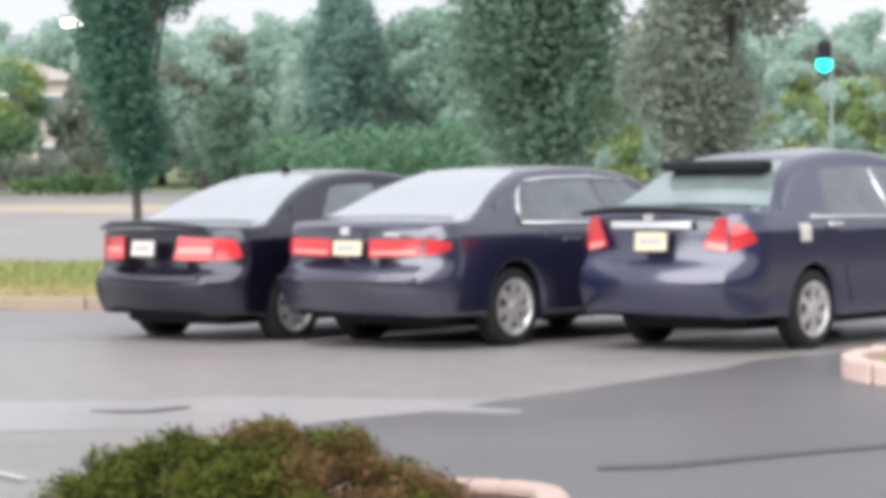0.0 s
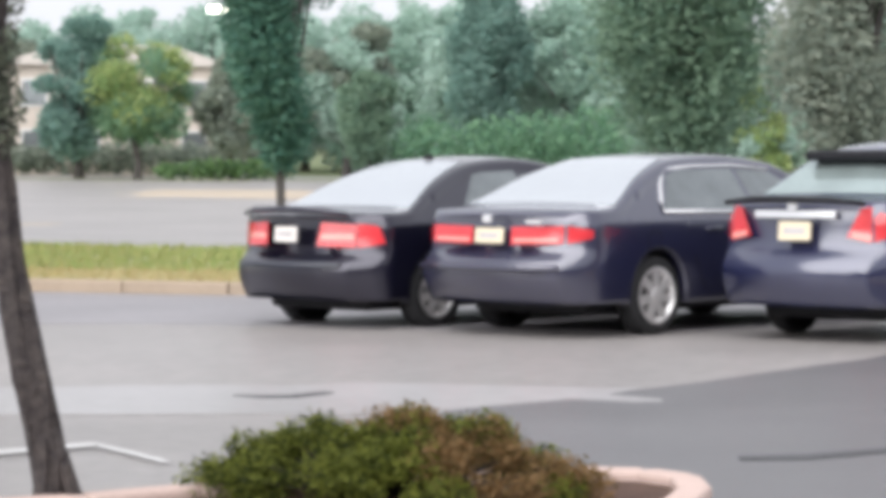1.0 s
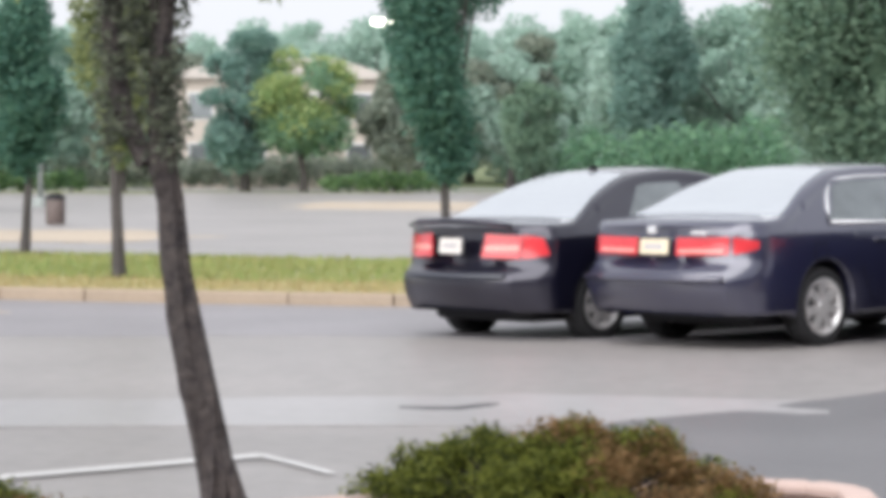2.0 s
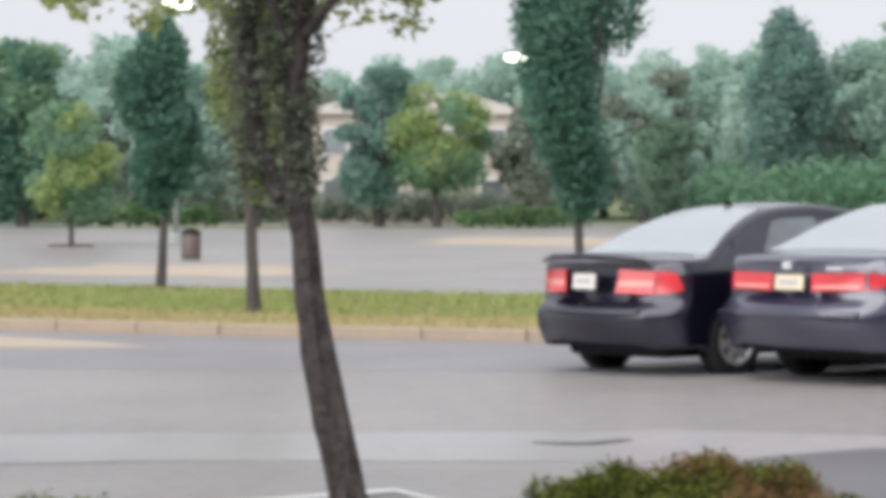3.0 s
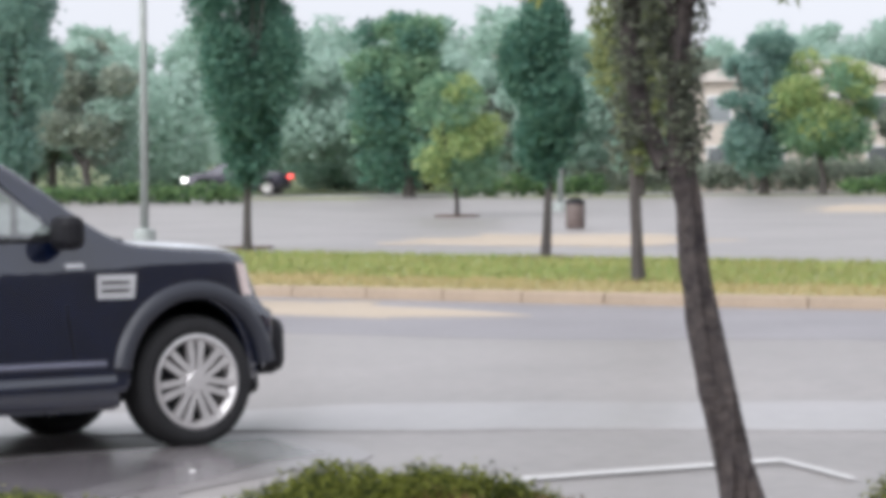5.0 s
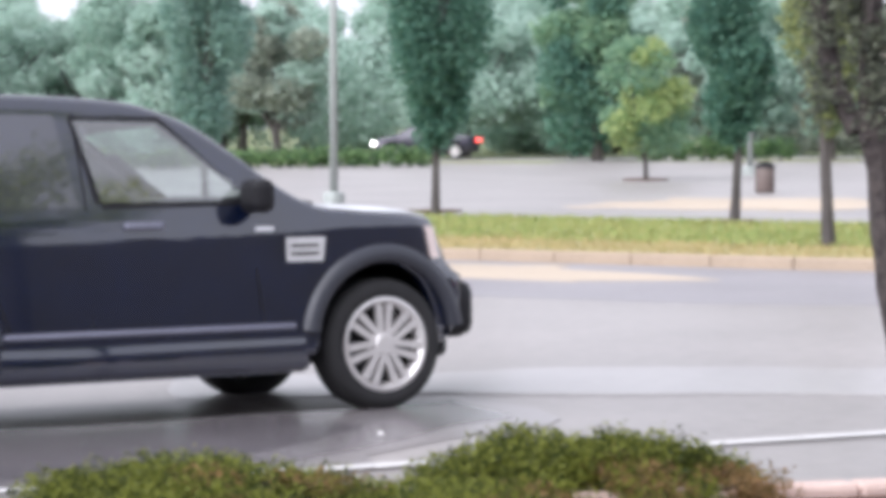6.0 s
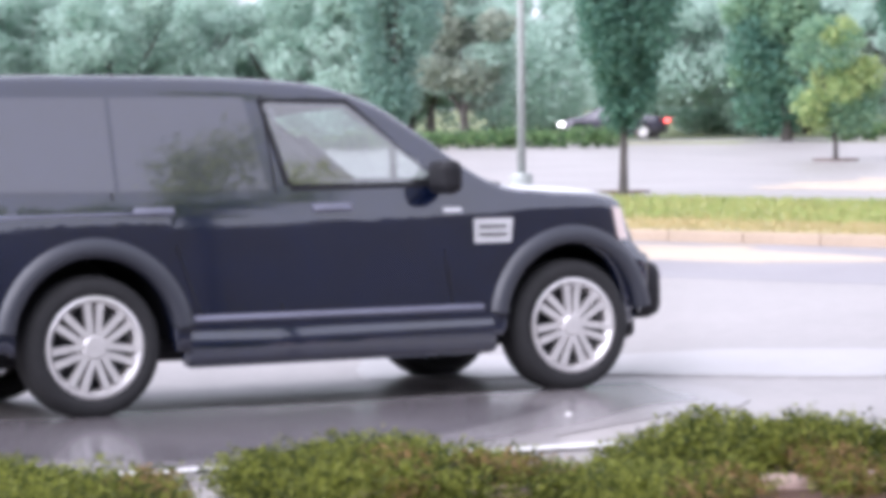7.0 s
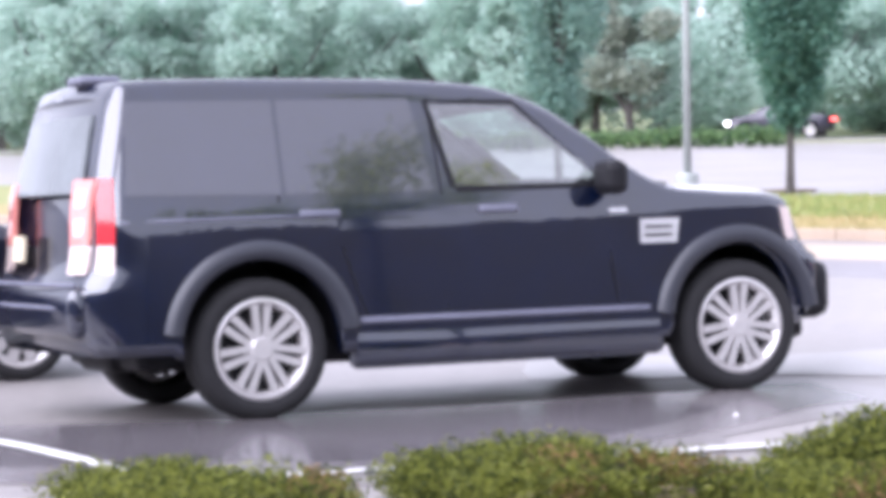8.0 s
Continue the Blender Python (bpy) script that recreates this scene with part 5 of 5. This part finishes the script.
broad_tree("garden_tree", "grey-green tree in front of the house", -15.2, 113.0, 3.6, 5.6, 0.9, L_GREY, 58, 9000, 0.15, 0.12, "edge trees")

broad_tree("yellow_tree", "yellow-green tree by the traffic light", 11.6, 96.0, 3.6, 5.2, 0.6, L_YEL, 61, 9000, 0.12, 0.1, "edge trees", L_FAR)
broad_tree("yellow_tree", "yellow-green tree by the traffic light", 15.6, 104.0, 4.0, 5.0, 0.6, L_YEL, 62, 9000, 0.13, 0.1, "edge trees", L_FAR)
broad_tree("yellow_tree", "small yellow-green tree behind the parked cars", 6.0, 96.0, 2.6, 4.3, 0.6, L_YEL, 63, 6000, 0.11, 0.08, "edge trees", L_FAR)
scrap = thing("litter", "small crumpled white paper scrap on the asphalt", "litter", pose(-5.45, 12.9, ground_z(-5.45, 12.9) + 0.01))
paper = np.random.default_rng(9)
part("paper", [(0.02 * math.cos(k) + paper.normal() * 0.004, 0.018 * math.sin(k), 0.012 + 0.012 * paper.random()) for k in range(6)] + [(0, 0, 0.03)], [(k, (k + 1) % 6, 6) for k in range(6)], M_LINE, scrap)

# woods behind the lot; their haze is in the pale leaf colours
woods = np.random.default_rng(77)
protos = []
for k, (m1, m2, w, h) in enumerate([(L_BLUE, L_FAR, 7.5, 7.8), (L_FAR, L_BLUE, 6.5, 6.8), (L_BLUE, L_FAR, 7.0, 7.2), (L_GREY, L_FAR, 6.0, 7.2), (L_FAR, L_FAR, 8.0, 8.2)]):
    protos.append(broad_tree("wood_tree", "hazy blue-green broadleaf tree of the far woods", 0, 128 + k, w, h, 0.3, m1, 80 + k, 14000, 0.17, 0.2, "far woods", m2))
spots = []
for row, (d, step) in enumerate([(124, 2.7), (137, 2.5), (153, 2.7)]):
    for k in range(int(62 / step)):
        az = radians(-16 + k * step + woods.normal() * 0.6)
        if 8.0 < math.degrees(az) < 13.0 and d < 130:
            continue
        spots.append((-d * math.sin(az) * (1 + woods.normal() * 0.02), d * math.cos(az) + woods.normal() * 3))
for i, (x, y) in enumerate(spots):
    m = pose(x, y, ground_z(x, y) - 0.1, 0, 0, woods.random() * 360)
    if i < 5:
        protos[i].matrix_basis = m
    else:
        copy_thing(protos[int(woods.integers(5))], m)
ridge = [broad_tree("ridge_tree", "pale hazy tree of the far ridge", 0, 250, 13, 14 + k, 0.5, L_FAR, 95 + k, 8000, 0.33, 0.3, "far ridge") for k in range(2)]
for k in range(42):
    az = radians(-16 + k * 1.5 + woods.normal() * 0.5)
    d = 255 + woods.normal() * 12
    x, y = -d * math.sin(az), d * math.cos(az)
    m = pose(x, y, ground_z(x, y) - 0.2, 0, 0, woods.random() * 360)
    if k < 2:
        ridge[k].matrix_basis = m
    else:
        copy_thing(ridge[k % 2], m)


# ---- street furniture and the house ----
def lot_lamp(x, y, height, label, lit=True, arm=0.0):
    t = thing("lot_lamp", label, "lamp post", pose(x, y, ground_z(x, y) if y > 60 else 0), "lot lamps")
    part("footing", *lathe_up([(0.001, -0.05), (0.26, -0.05), (0.26, 0.22), (0.23, 0.28), (0.001, 0.28)], 16), M_METAL, t)
    part("pole", *tube([(0, 0, 0.28), (0, 0, height * 0.5), (0, 0, height)], [0.10, 0.085, 0.06], 12), M_METAL, t, smooth=True)
    if arm:
        part("arm", *tube([(0, 0, height - 0.1), (-arm * 0.5, 0, height + 0.12), (-arm, -0.1, height + 0.1)], [0.05, 0.04, 0.03], 8), M_METAL, t)
    head = part("lamp_head", *box(-arm, -0.1, height + 0.06, 1.0, 0.4, 0.14, 0.05), M_METAL, t)
    if lit:
        part("lamp_glass", *box(-arm, -0.1, height - 0.10, 0.9, 0.36, 0.24, 0.09), M_LAMP, head, "lit pale lamp glass")


def lathe_up(profile, sides):
    v, f = lathe(profile, sides)
    return [(a, c, b) for a, b, c in v], [q[::-1] for q in f]


lot_lamp(-14.75, 113.5, 7.87 - ground_z(0, 113.5), "grey parking lot lamp with lit heads", arm=1.1)
lot_lamp(-22.7, 84.0, 8.0 - ground_z(0, 84), "grey parking lot lamp with lit heads")
lot_lamp(9.9, 104.5, 8.0 - ground_z(0, 104.5), "grey parking lot lamp with lit heads")
lot_lamp(-25.9, 58.5, 10.5, "tall grey lamp post on a concrete footing", False)

sig = thing("traffic_light", "traffic light showing green on a grey mast", "traffic light", pose(13.5, 99.1, ground_z(13.5, 99.1)))
top = 5.51 - ground_z(0, 99.1)
part("mast", *tube([(0.35, 0.2, -0.1), (0.35, 0.2, top + 1.2)], [0.06, 0.05], 10), M_METAL, sig)
housing = part("housing", *box(0, 0, top + 0.32, 0.36, 0.25, 1.05, 0.04), M_TRIM, sig)
for k, m in enumerate((M_GREENLAMP, M_TRIM, M_TRIM)):
    v, f = lathe([(0.001, -0.36), (0.20, -0.34), (0.28, -0.30)], 20)
    part("lens", [(a, b, c + top + 0.02 + 0.31 * k) for a, b, c in v], f, m, housing, "lit green lens" if k == 0 else "dark lens")
    v, f = lathe([(0.175, -0.10), (0.18, -0.28)], 20)
    part("visor", [(a, b, c + top + 0.02 + 0.31 * k) for a, b, c in v], f, M_TRIM, housing)

bin_t = thing("litter_bin", "dark grey round litter bin standing in the far lot", "bin", pose(-17.9, 67.7, ground_z(0, 67.7)))
part("drum", *lathe_up([(0.001, 0.0), (0.22, 0.0), (0.25, 0.06), (0.25, 0.62), (0.23, 0.66), (0.001, 0.66)], 20), M_BIN, bin_t, smooth=True)
part("lid", *lathe_up([(0.26, 0.64), (0.26, 0.70), (0.12, 0.80), (0.001, 0.81)], 20), M_TRIM, bin_t, smooth=True)

house = thing("house", "beige house with a brown roof among the far trees", "house", pose(-22.2, 125, ground_z(0, 125) - 0.1, 0, 0, 8))
part("wall", *box(0, 0, 2.45, 10, 6, 5.1, 0.02), M_WALL, house)
v = [(-5.4, -3.4, 4.95), (5.4, -3.4, 4.95), (5.4, 3.4, 4.95), (-5.4, 3.4, 4.95), (-2.6, 0, 6.0), (2.6, 0, 6.0)]
part("roof", v, [(0, 1, 5, 4), (1, 2, 5), (2, 3, 4, 5), (3, 0, 4), (3, 2, 1, 0)], M_ROOF, house)
for k in range(4):
    for z in (1.4, 3.7):
        w = part("window", *box(-3.6 + 2.4 * k, -3.01, z, 1.2, 0.10, 1.3, 0.01), M_LINE, house)
        part("pane", *box(-3.6 + 2.4 * k, -3.05, z, 1.0, 0.08, 1.1, 0.01), M_GREYGLASS, w)
